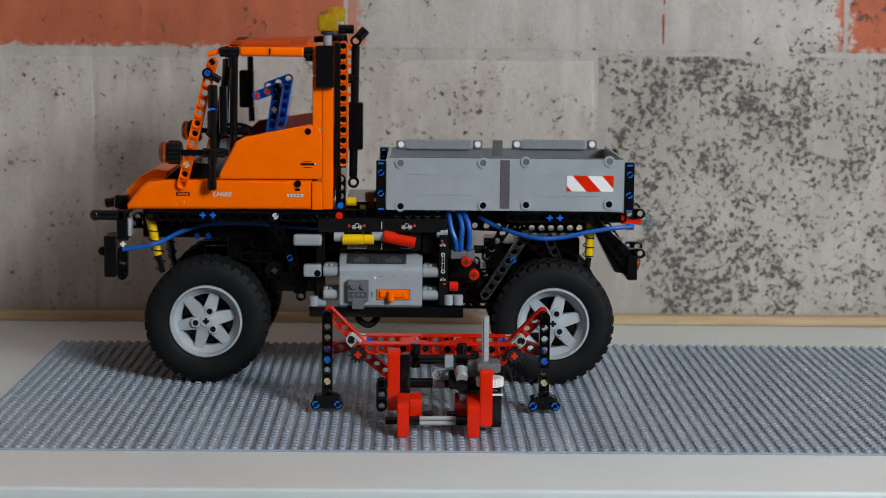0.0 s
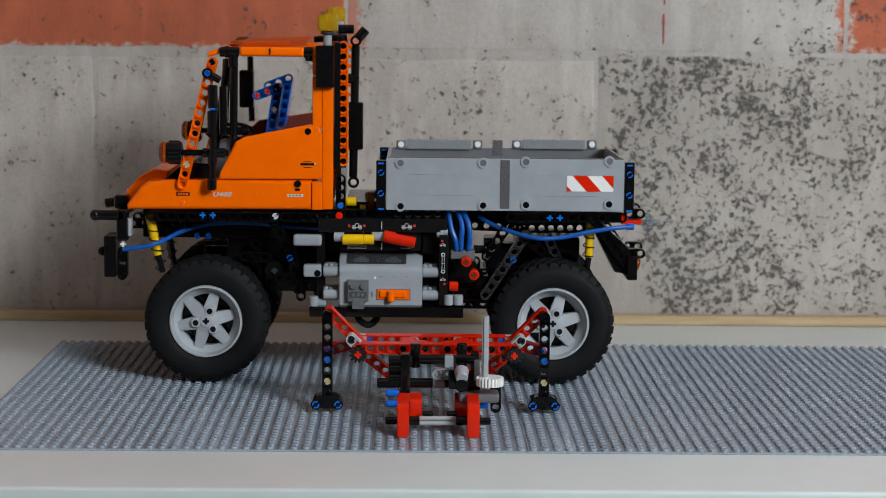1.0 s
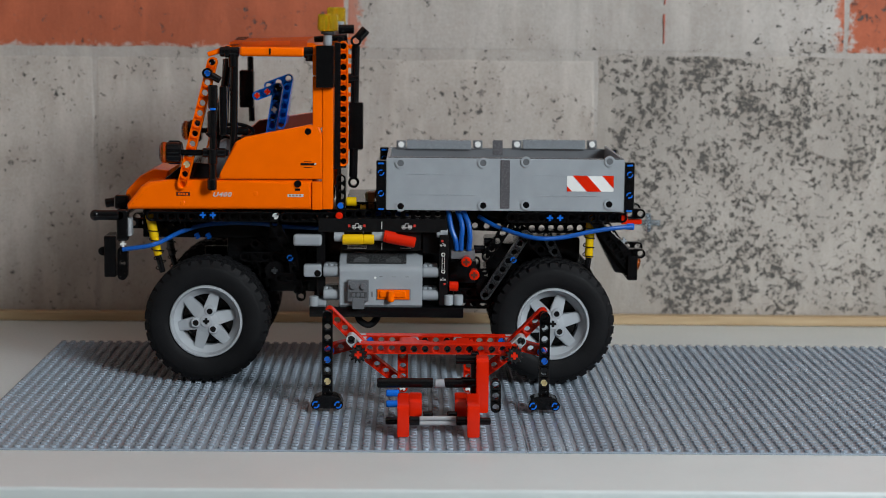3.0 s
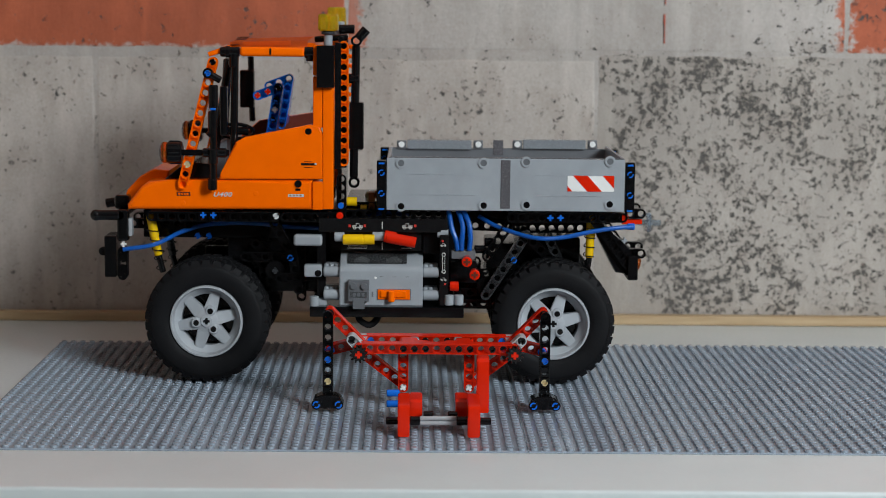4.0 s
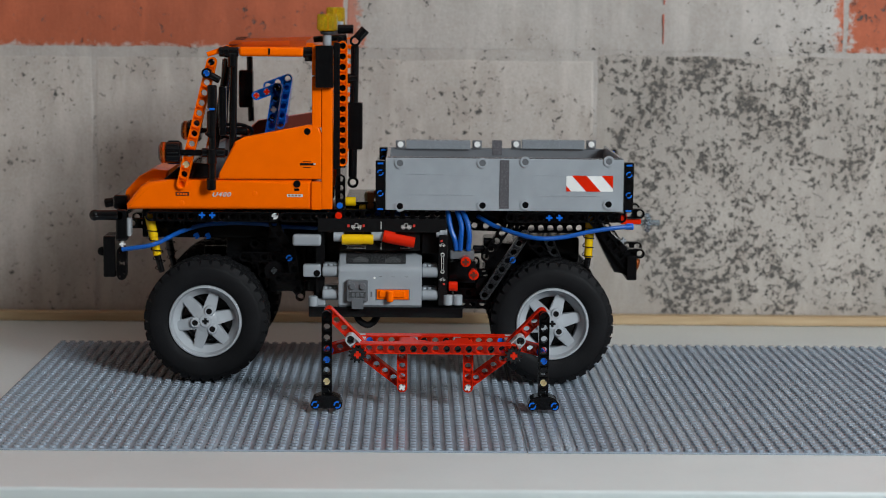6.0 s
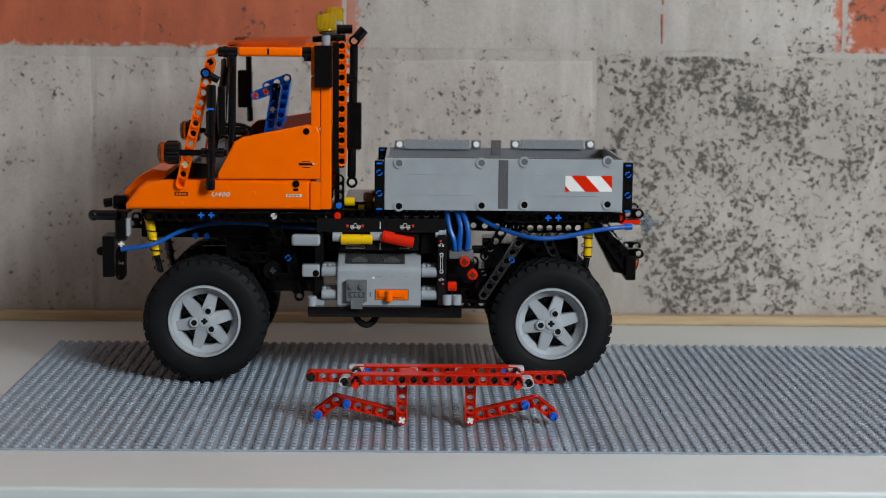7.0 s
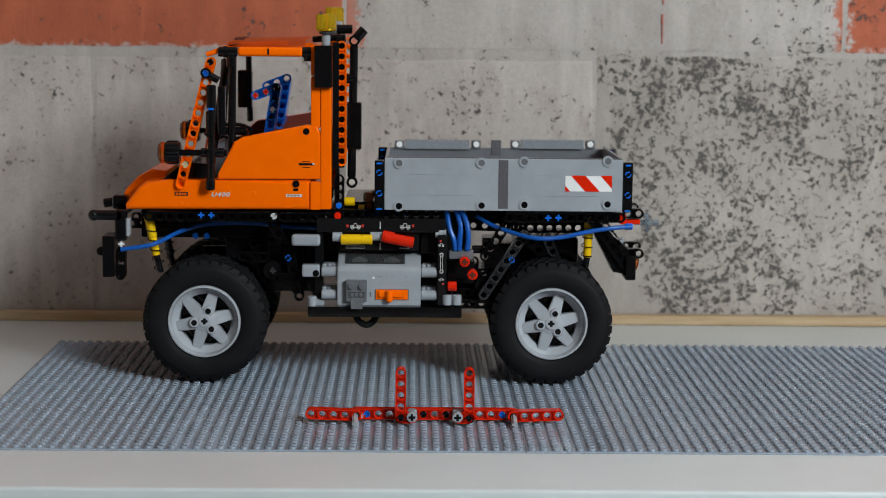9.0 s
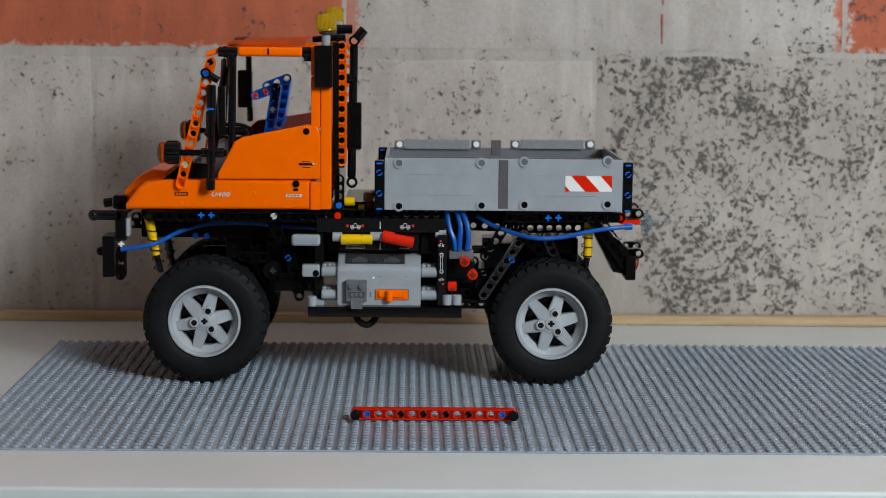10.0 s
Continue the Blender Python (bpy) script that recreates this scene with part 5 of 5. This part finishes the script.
front_beam = red_beam(15, "long red beam with black pins in its holes", 0, (4, 5, 6, 8, 9, 10, 12), ())
goes(front_beam, frame_rows(), 7.6)
back_beam = red_beam(15, "long red beam with black and blue pins", 24, (4, 6, 8, 10), (1, 13))
for k in (0, 14):
    bm = B()
    pin(bm, -56 + 8 * k, 0, 19, 6, 3.4)
    cyl(bm, (-56 + 8 * k, 19.6, 0), (-56 + 8 * k, 26, 0), 3.5, n=18, bev=0.4)
    part("end_pin", bm, BLACK, back_beam, "black end pin")
goes(back_beam, frame_rows())
for s in (-1, 1):
    # upright angled beams
    ob = piece("angled_beam", 0, 0, 0, "red angled beam standing on the long beam", "beam")
    bm = B()
    arm(bm, s * 24, 0, 12, 5, -90)
    arm(bm, s * 24, 0, 12, 2, 180 if s > 0 else 0)
    part("beam", bm, RED, ob)
    bm = B()
    pin(bm, s * 24, 0, 11.9)
    part("pin", bm, BLACK, ob)
    goes(ob, frame_rows(), 9.8 if s < 0 else 10.0)
    ob = piece("white_axle", 0, 0, 0, "short white cross axle", "axle")
    bm = B()
    cross(bm, s * 24, -32, 10.8, 24, 2.4, 0.8, 0.6)
    part("axle", bm, WHITE, ob)
    goes(ob, frame_rows(), 8.5 if s < 0 else 8.6)
    # short foot beams
    ob = piece("foot_beam", 0, 0, 0, "short red beam with a white axle end", "beam")
    bm = B()
    arm(bm, s * 24, 0, 8.05, 3, 180 if s > 0 else 0, 3.9)
    part("beam", bm, RED, ob)
    bm = B()
    cross(bm, s * 16, 0, 7.5, 12, 2.3, 0.8, 0.5)
    part("axle", bm, WHITE, ob)
    for q in (24, 8):
        bm = B()
        pin(bm, s * q, 0, 7.9)
        part("pin", bm, BLACK, ob)
    goes(ob, frame_rows(), 8.0 if s < 0 else 8.1)
    ob = piece("axle_connector", 0, 0, 0, "small light grey axle connector", "connector")
    bm = B()
    cyl(bm, (s * 16, 10, -1), (s * 16, 24, -1), 3.7, n=18, bev=0.4)
    part("sleeve", bm, GREY, ob)
    bm = B()
    box(bm, s * 16 - 3.4, s * 16 + 3.4, 17, 24, -4.5, 3.4, 1.0)
    part("block", bm, GREY, ob)
    bm = B()
    cross(bm, s * 16, -1, 9.6, 12, 2.4, 0.8)
    part("hole", bm, BLACK, ob)
    goes(ob, frame_rows(), 9.6)
    # bent arms, turning on the uprights' ends
    ob = piece("bent_beam", 0, 0, 0, "red bent beam with blue pins", "beam")
    bm = B()
    arm(bm, 0, 0, 0, 7, 180 if s < 0 else 0)
    arm(bm, s * 48, 0, 0, 3, 180 + 53 if s < 0 else -53)
    part("beam", bm, RED, ob)
    goes(ob, frame_rows(pose(s * 0.024, 0.0202, -0.032), (-38 * s, -14 * s, -27 * s)), 8.5 if s < 0 else 8.6)
    ob = piece("blue_pins", 0, 0, 0, "blue connector pins in a bent beam", "pin")
    for k, (px, pz) in enumerate(((s * 40, 0), (s * (48 + 16 * math.cos(radians(53))), -16 * math.sin(radians(53))))):
        bm = B()
        pin(bm, px, pz, -6, 8)
        cyl(bm, (px, -3.4, pz), (px, 6, pz), 2.4, n=14)
        cyl(bm, (px, -0.9, pz), (px, 0, pz), 3.1, n=16)
        part("pin", bm, BLUE, ob)
    goes(ob, frame_rows(pose(s * 0.024, 0.0202, -0.032), (-38 * s, -14 * s, -27 * s)), 8.3)
    # end arms
    ob = piece("end_beam", 0, 0, 0, "short red beam at the end of the frame", "beam")
    bm = B()
    arm(bm, 0, 0, 0, 5, 180 if s < 0 else 0)
    part("beam", bm, RED, ob)
    goes(ob, frame_rows(pose(s * 0.0554, 0.0162, -0.0005), (-46 * s, -1 * s, 2 * s), 0.0022), 9.3 if s > 0 else 9.1)
    ob = piece("end_pin", 0, 0, 0, "black connector pin in an end beam", "pin")
    bm = B()
    pin(bm, s * 32, 0, -3, 8, 2.9)
    cyl(bm, (s * 32, -2.6, 0), (s * 32, 5, 0), 3.1, n=18, bev=0.3)
    part("pin", bm, BLACK, ob)
    goes(ob, frame_rows(pose(s * 0.0554, 0.0162, -0.0005), (-46 * s, -1 * s, 2 * s), 0.0022), 9.0)
    # ring connectors on the end arms
    ob = piece("ring_connector", 0, 0, 0, "light grey ring connector with a black pin", "connector")
    bm = B()
    holes(bm, 2, Matrix.Translation((s * 8.5, -13, 0)) @ Matrix.Rotation(radians(180 if s > 0 else 0), 4, "Y"), 9.0)
    part("ring", bm, PALEGREY, ob)
    bm = B()
    cross(bm, s * 0.5, 0, -12.2, -3, 2.3, 0.8)
    part("axle", bm, CLEARBLUE, ob, "pale translucent axle end")
    bm = B()
    pin(bm, s * 8.5, 0, -12.5, 10, 2.85)
    part("pin", bm, BLACK, ob)
    goes(ob, frame_rows(pose(s * 0.0554, 0.0162, -0.0005), (-46 * s, -1 * s, 2 * s), 0.0022), 8.8)
    ob = piece("grey_axle", 0, 0, 0, "grey cross axle through the beam end", "axle")
    bm = B()
    cross_bar(bm, (s * 56, 6, 3), (s * 56, 22, -1), 2.0, 0.8)
    part("axle", bm, STEEL, ob)
    bm = B()
    box(bm, s * 56 - 6, s * 56 + 6, 24.2, 31.6, -1.0, 3.9, 1.6, 3)
    part("cap", bm, PALEGREY, ob, "pale grey connector over the beam end")
    goes(ob, frame_rows(), 9.5)
    # gears and their red axles
    ob = piece("gear", 0, 0, 0, "small black toothed gear on the frame", "gear")
    bm = B()
    gear(bm, s * 56, -2.4, -7, -3.2, 6.6, 12, 0.62)
    gear(bm, s * 56, -2.4, -3.6, -1.5, 4.2, 12, 0.75)
    part("toothed_wheel", bm, BLACK, ob)
    goes(ob, frame_rows(), 7.0)
    ob = piece("red_axle", 0, 0, 0, "short red cross axle with collar", "axle")
    bm = B()
    cross_bar(bm, (s * 56, -8.5, -2.4), (s * 56, 8, -2.4), 2.5, 0.95)
    part("axle", bm, RED, ob)
    bm = B()
    cyl(bm, (s * 56, -1, -2.4), (s * 56, 6, -2.4), 3.5, n=18, bev=0.3)
    part("collar", bm, BLACK, ob)
    goes(ob, frame_rows(), 7.4)
    # legs
    ob = piece("support_leg", 0, 0, 0, "black upright leg with a wide foot", "leg")
    lx = s * 78.6
    bm = B()
    arm(bm, lx, 22.6, 6, 9, -90)
    part("upright", bm, BLACK, ob)
    bm = B()
    poly(bm, [(lx - 10.5, -44.6), (lx - 11.5, -41.4), (lx - 9.5, -36.8), (lx - 5, -34.8), (lx + 5, -34.8), (lx + 9.5, -36.8), (lx + 11.5, -41.4), (lx + 10.5, -44.6)], 2, 16, 0.8)
    foot = part("foot", bm, BLACK, ob)
    for dx in (-8, 8):
        bm = B()
        cyl(bm, (lx + dx, 0.5, -41.4), (lx + dx, 4, -41.4), 3.6, n=18, bev=0.3)
        part("eye", bm, BLACK, foot)
        bm = B()
        pin(bm, lx + dx, -41.4, 0.3, 4, 2.7)
        part("pin", bm, BLUE, foot)
    for k, m in ((0, BLACK), (4, BLUE), (6, TAN), (7, BLACK)):
        bm = B()
        pin(bm, lx, 22.6 - 8 * k, 5.9)
        part("pin", bm, m, ob)
    goes(ob, [(0.0, STAND @ pose(0, 0, 0, -4, 0, 0))], 6.2)

# -- the winch in front of the frame --
def chunk(name, label, category, x0, z0, x1, z1, y0, y1, mat, gone, bev=1.0, piece_name="body"):
    ob = piece(name, (x0 + x1) / 2, (y0 + y1) / 2, min(z0, z1), label, category, "pieces of the winch")
    bm = B()
    box(bm, min(x0, x1), max(x0, x1), y0, y1, min(z0, z1), max(z0, z1), bev, 2)
    part(piece_name, bm, mat, ob)
    if gone is not None:
        at0(ob, gone)
    return ob


def rod_piece(name, label, category, p0, p1, r, mat, gone, bev=0.5):
    ob = piece(name, (p0[0] + p1[0]) / 2, (p0[1] + p1[1]) / 2, min(p0[2], p1[2]) - r, label, category, "pieces of the winch")
    bm = B()
    cyl(bm, p0, p1, r, None, 20, bev)
    part("rod", bm, mat, ob)
    if gone is not None:
        at0(ob, gone)
    return ob


def side_plate(bm, x0, x1, prof):
    """A plate of outline prof (y, z), from x0 to x1, with softened edges."""
    a = [bm.verts.new((x0, y, z)) for y, z in prof]
    b = [bm.verts.new((x1, y, z)) for y, z in prof]
    n = len(prof)
    fa, fb = bm.faces.new(a), bm.faces.new(b[::-1])
    for i in range(n):
        bm.faces.new((a[i], b[i], b[(i + 1) % n], a[(i + 1) % n]))
    bmesh.ops.bevel(bm, geom=list(fa.edges) + list(fb.edges), offset=0.6, segments=2, affect="EDGES")
    return bm


CLAW = Matrix.Translation((0.002, -0.012, 0))
# red claw feet: a low front plate and a higher back plate side by side
for s, g_front, g_back in ((-1, 4.6, 5.0), (1, 5.9, 5.6)):
    fx0, fz1 = (-87.5, 25.4) if s < 0 else (-39.7, 25.3)
    fx1, _ = (-79.4, 25.4) if s < 0 else (-31.2, 25.4)
    bx0, bz1 = (-79.5, 22.4) if s < 0 else (-47.5, 22.6)
    bx1, bz0 = (-70.7, 10.4) if s < 0 else (-38.3, 10.6)
    ob = piece("red_claw", fx0 + 4, 55, 3.1, "red curved claw foot standing on the base plate", "claw", "pieces of the winch")
    bm = B()
    side_plate(bm, fx0, fx1, [(31, 3.2), (31, fz1 - 3), (32, fz1 - 1), (34, fz1), (40, fz1 + 0.5), (56, fz1 + 3), (60, fz1 + 2.4), (60, fz1 - 4), (52, 12), (42, 3.2)])
    part("plate", bm, RED, ob)
    if s < 0:
        at0(ob, g_front)
    else:
        # the last claw is set down a little nearer before it goes
        goes(ob, [(0.0, rest(ob)), (5.5, rest(ob)), (5.567, CLAW @ rest(ob))], g_front)
    ob = piece("curved_plate", bx0 + 4, 75, bz0, "red rounded claw back plate", "claw", "pieces of the winch")
    bm = B()
    side_plate(bm, bx0, bx1, [(62, bz0), (62, bz1 - 1.5), (63.5, bz1), (80, bz1 + 1.5), (84, bz1 - 1), (84, bz0 + 2), (80, bz0)])
    part("plate", bm, RED, ob)
    at0(ob, g_back)
# axle through the claws
xa, za = -95.8, 10.1
xb, zb = -72.3, 10.3
xc, zc = -46.9, 10.5
xd, zd = -23.0, 10.2
rod_piece("black_axle", "black axle with bushes", "axle", (xa, 50, za), (xb, 50, zb), 2.6, BLACK, 5.1)
rod_piece("black_axle", "black axle with bushes", "axle", (xc, 50, zc), (xd, 50, zd), 2.6, BLACK, 5.5)
ob = piece("grey_axle", (xb + xc) / 2, 50, zb - 3, "light grey axle sleeve between the claws", "axle", "pieces of the winch")
for dz in (-1.7, 1.7):
    bm = B()
    cyl(bm, (xb, 50, zb + dz), (xc, 50, zc + dz), 1.6, n=14, bev=0.3)
    part("rod", bm, STEEL, ob)
at0(ob, 5.3)
for px in (-66.4, 13.0), (-49.5, 13.1):
    rod_piece("bush", "small black round bush", "bush", (px[0] - 3.5, 56, px[1]), (px[0] + 3.5, 56, px[1]), 2.8, BLACK, 5.3 if px[0] > -65 else 5.0)
rod_piece("bush", "black bush on the axle", "bush", (xb - 7, 50, zb), (xb, 50, zb), 3.2, BLACK, 5.0)
ob = rod_piece("bush", "black bush on the axle", "bush", (xc, 50, zc), (xc + 8, 50, zc), 3.2, BLACK, None)
goes(ob, [(0.0, rest(ob)), (5.5, rest(ob)), (5.567, Matrix.Translation((0, 0, 0.004)) @ CLAW @ rest(ob))], 5.9)


def tall_plate(x0, z1, x1, z0, y0):
    ob = piece("tall_plate", (x0 + x1) / 2, y0 + 8, z0, "tall red plate with a rounded top", "plate", "pieces of the winch")
    bm = B()
    side_plate(bm, x0, x1, [(y0, z0), (y0, z1 - 2.5), (y0 + 1, z1 - 0.8), (y0 + 3, z1), (y0 + 13, z1), (y0 + 16, z1 - 3), (y0 + 16, z0)])
    part("plate", bm, RED, ob)
    return ob


left_plate = tall_plate(-94.7, 56.0, -86.1, 13.8, 66)
at0(left_plate, 0.8)
right_plate = tall_plate(-30.9, 48.1, -22.2, 9.0, 40)
r0 = rest(right_plate)
# it comes back behind its first place and stays until the frame is bare
shift = Matrix.Translation((-0.0018, 0.026, 0.0035)) @ r0
aside = laid_aside(right_plate, r0)
MOVES.append((right_plate, [(0.0, r0), (0.3, r0), (0.367, aside), (1.5, aside), (1.567, shift), (4.0, shift), (4.067, aside), (10.0, aside)]))

ob = chunk("hinge_block", "black hinge block with a white edge", "block", -23.2, 7.2, -15.7, 29.9, 44, 58, BLACK, None, 1.0)
cxh, czh = -18.9, 10.8
bm = B()
lathe(bm, (cxh, 44, czh), [(3.3, -0.6), (2.2, -0.6), (2.2, 2), (3.3, 2)], 18)
part("eye", bm, BLACK, ob)
bm = B()
box(bm, cxh - 4, cxh + 4, 43.7, 44.6, czh + 18.8, czh + 20.2, 0.2)
part("edge", bm, WHITE, ob)
at0(ob, 0.3)


def holed(name, label, x0, z0, x1, z1, y, mat, gone, pinned=()):
    ob = piece(name, (x0 + x1) / 2, y + 4, min(z0, z1) - 3.75, label, "beam", "pieces of the winch")
    bm = B()
    arm_between(bm, x0, z0, x1, z1, y)
    part("beam", bm, mat, ob)
    if gone:
        at0(ob, gone)
    return ob


holed("black_beam", "short black beam with holes", -99.1, 30.1, -99.0, 13.9, 78, BLACK, 0.7)
holed("black_beam", "short black beam with holes", -18.5, 29.9, -18.2, 13.6, 78, BLACK, 4.0)
# blue pins on both sides
for a, b, g in (((-95.9, 22.8), (-86.7, 22.9), 4.3), ((-95.9, 15.1), (-86.7, 15.1), 4.3), ((-31.4, 21.6), (-23.4, 21.7), 4.3), ((-31.3, 14.6), (-23.3, 14.7), 4.3)):
    rod_piece("blue_pin", "small blue connector pin", "pin", (a[0], 82, a[1]), (b[0], 82, b[1]), 2.5, BLUE, g)
# black frame on the left and right of the drum
ob = chunk("drum_frame", "black upright frame plate", "plate", -85.9, 22.9, -78.9, 51.0, 80, 92, BLACK, 2.4)
chunk("drum_frame", "black upright frame plate", "plate", -36.2, 21.6, -30.2, 51.8, 82, 94, BLACK, 3.3)
for zc0, zc1, g in (((-94.1, 46.0), (-77.3, 46.2), 2.3), ((-94.1, 40.3), (-84.5, 40.4), 2.3), ((-94.1, 33.4), (-84.5, 33.5), 2.3), ((-73.3, 47.0), (-54.1, 47.1), 2.6), ((-46.9, 47.2), (-32.5, 47.3), 3.4), ((-102.3, 29.7), (-62.8, 30.0), 3.1), ((-54.8, 30.0), (-34.8, 30.2), 3.2), ((-42.7, 30.9), (-30.7, 31.0), 4.0)):
    rod_piece("black_rod", "black cylindrical sleeve of the winch", "rod", (zc0[0], 84, zc0[1]), (zc1[0], 84, zc1[1]), 3.5, BLACK, g)
chunk("sleeve_block", "light grey axle joint block", "connector", -54.9, 41.4, -48.2, 50.4, 80, 88, GREY, 2.95, 1.2)
rod_piece("sleeve_joint", "small light grey round bush", "bush", (-61.5, 84, 29.6), (-53.5, 84, 29.6), 3.3, GREY, 3.15)
holed("grey_beam", "light grey three-hole beam", -59.7, 37.5, -43.8, 37.6, 77, GREY, 2.95)
rod_piece("clip", "black upright clip on the beam", "clip", (-75.3, 92, 39.7), (-75.3, 92, 56.9), 3.6, BLACK, 2.4)
rod_piece("clip", "black upright clip on the beam", "clip", (-42.3, 92, 39.9), (-42.3, 92, 57.1), 3.6, BLACK, 2.4)
# gear train on the right
chunk("gear_holder", "black plastic gear holder block", "block", -52.2, 29.0, -37.8, 43.2, 66, 78, BLACK, 2.1, 1.5)
chunk("gear_holder", "black plastic gear holder block", "block", -40.6, 26.6, -29.7, 40.4, 70, 80, BLACK, 2.1, 1.5)
ob = piece("worm_cap", -43.1, 62, 32.7, "grey conical cap with black foot", "cap", "pieces of the winch")
bm = B()
cyl(bm, (-43.1, 64, 42.7), (-43.1, 54, 39.5), 5.2, 4.2, 20, 0.6)
part("cap", bm, GREY, ob)
bm = B()
cyl(bm, (-43.1, 54, 34.3), (-43.1, 66, 34.3), 4.6, n=18, bev=0.5)
part("foot", bm, BLACK, ob)
at0(ob, 1.4)
chunk("gear_cover", "dark grey block over the gear", "block", -32.6, 45.3, -16.7, 51.7, 46, 66, DKGREY, 1.0, 1.0)
chunk("gear_cover", "dark grey block over the gear", "block", -38.6, 38.7, -30.1, 49.2, 62, 74, DKGREY, 1.0, 1.0)
ob = chunk("gear_tray", "dark grey curved block under the gear", "block", -44.9, 21.5, -16.7, 28.1, 56, 74, DKGREY, 1.8, 2.0)
rod_piece("grey_pin", "short light grey upright pin", "pin", (-31.8, 67, 35.5), (-31.8, 67, 50.0), 2.3, STEEL, 2.0, 0.3)
ob = piece("white_gear", -23.5, 58, 33.7, "white toothed gear lying flat", "gear", "pieces of the winch")
gx, gz = -23.5, 36.9
bm = B()
gear(bm, 0, 0, -3, 3, 9.6, 24)
bmesh.ops.rotate(bm, cent=(0, 0, 0), matrix=Matrix.Rotation(radians(90), 3, "X"), verts=bm.verts)
bmesh.ops.translate(bm, vec=(gx, 58, gz), verts=bm.verts)
part("toothed_wheel", bm, WHITE, ob)
at0(ob, 1.6)
ax, az0 = -27.0, 38.5
_, az1 = -27.6, 83.0
ob = piece("upright_axle", ax, 58, az0, "long light grey upright axle", "axle", "pieces of the winch")
bm = B()
cross_bar(bm, (ax, 58, az0), (ax, 58, az1), 2.4, 1.0)
part("axle", bm, STEEL, ob)
at0(ob, 1.6)


def motions():
    """Each piece keeps its place until it is taken off and laid at the end of the table."""
    for ob, rows in MOVES:
        walk(ob, rows)


motions()
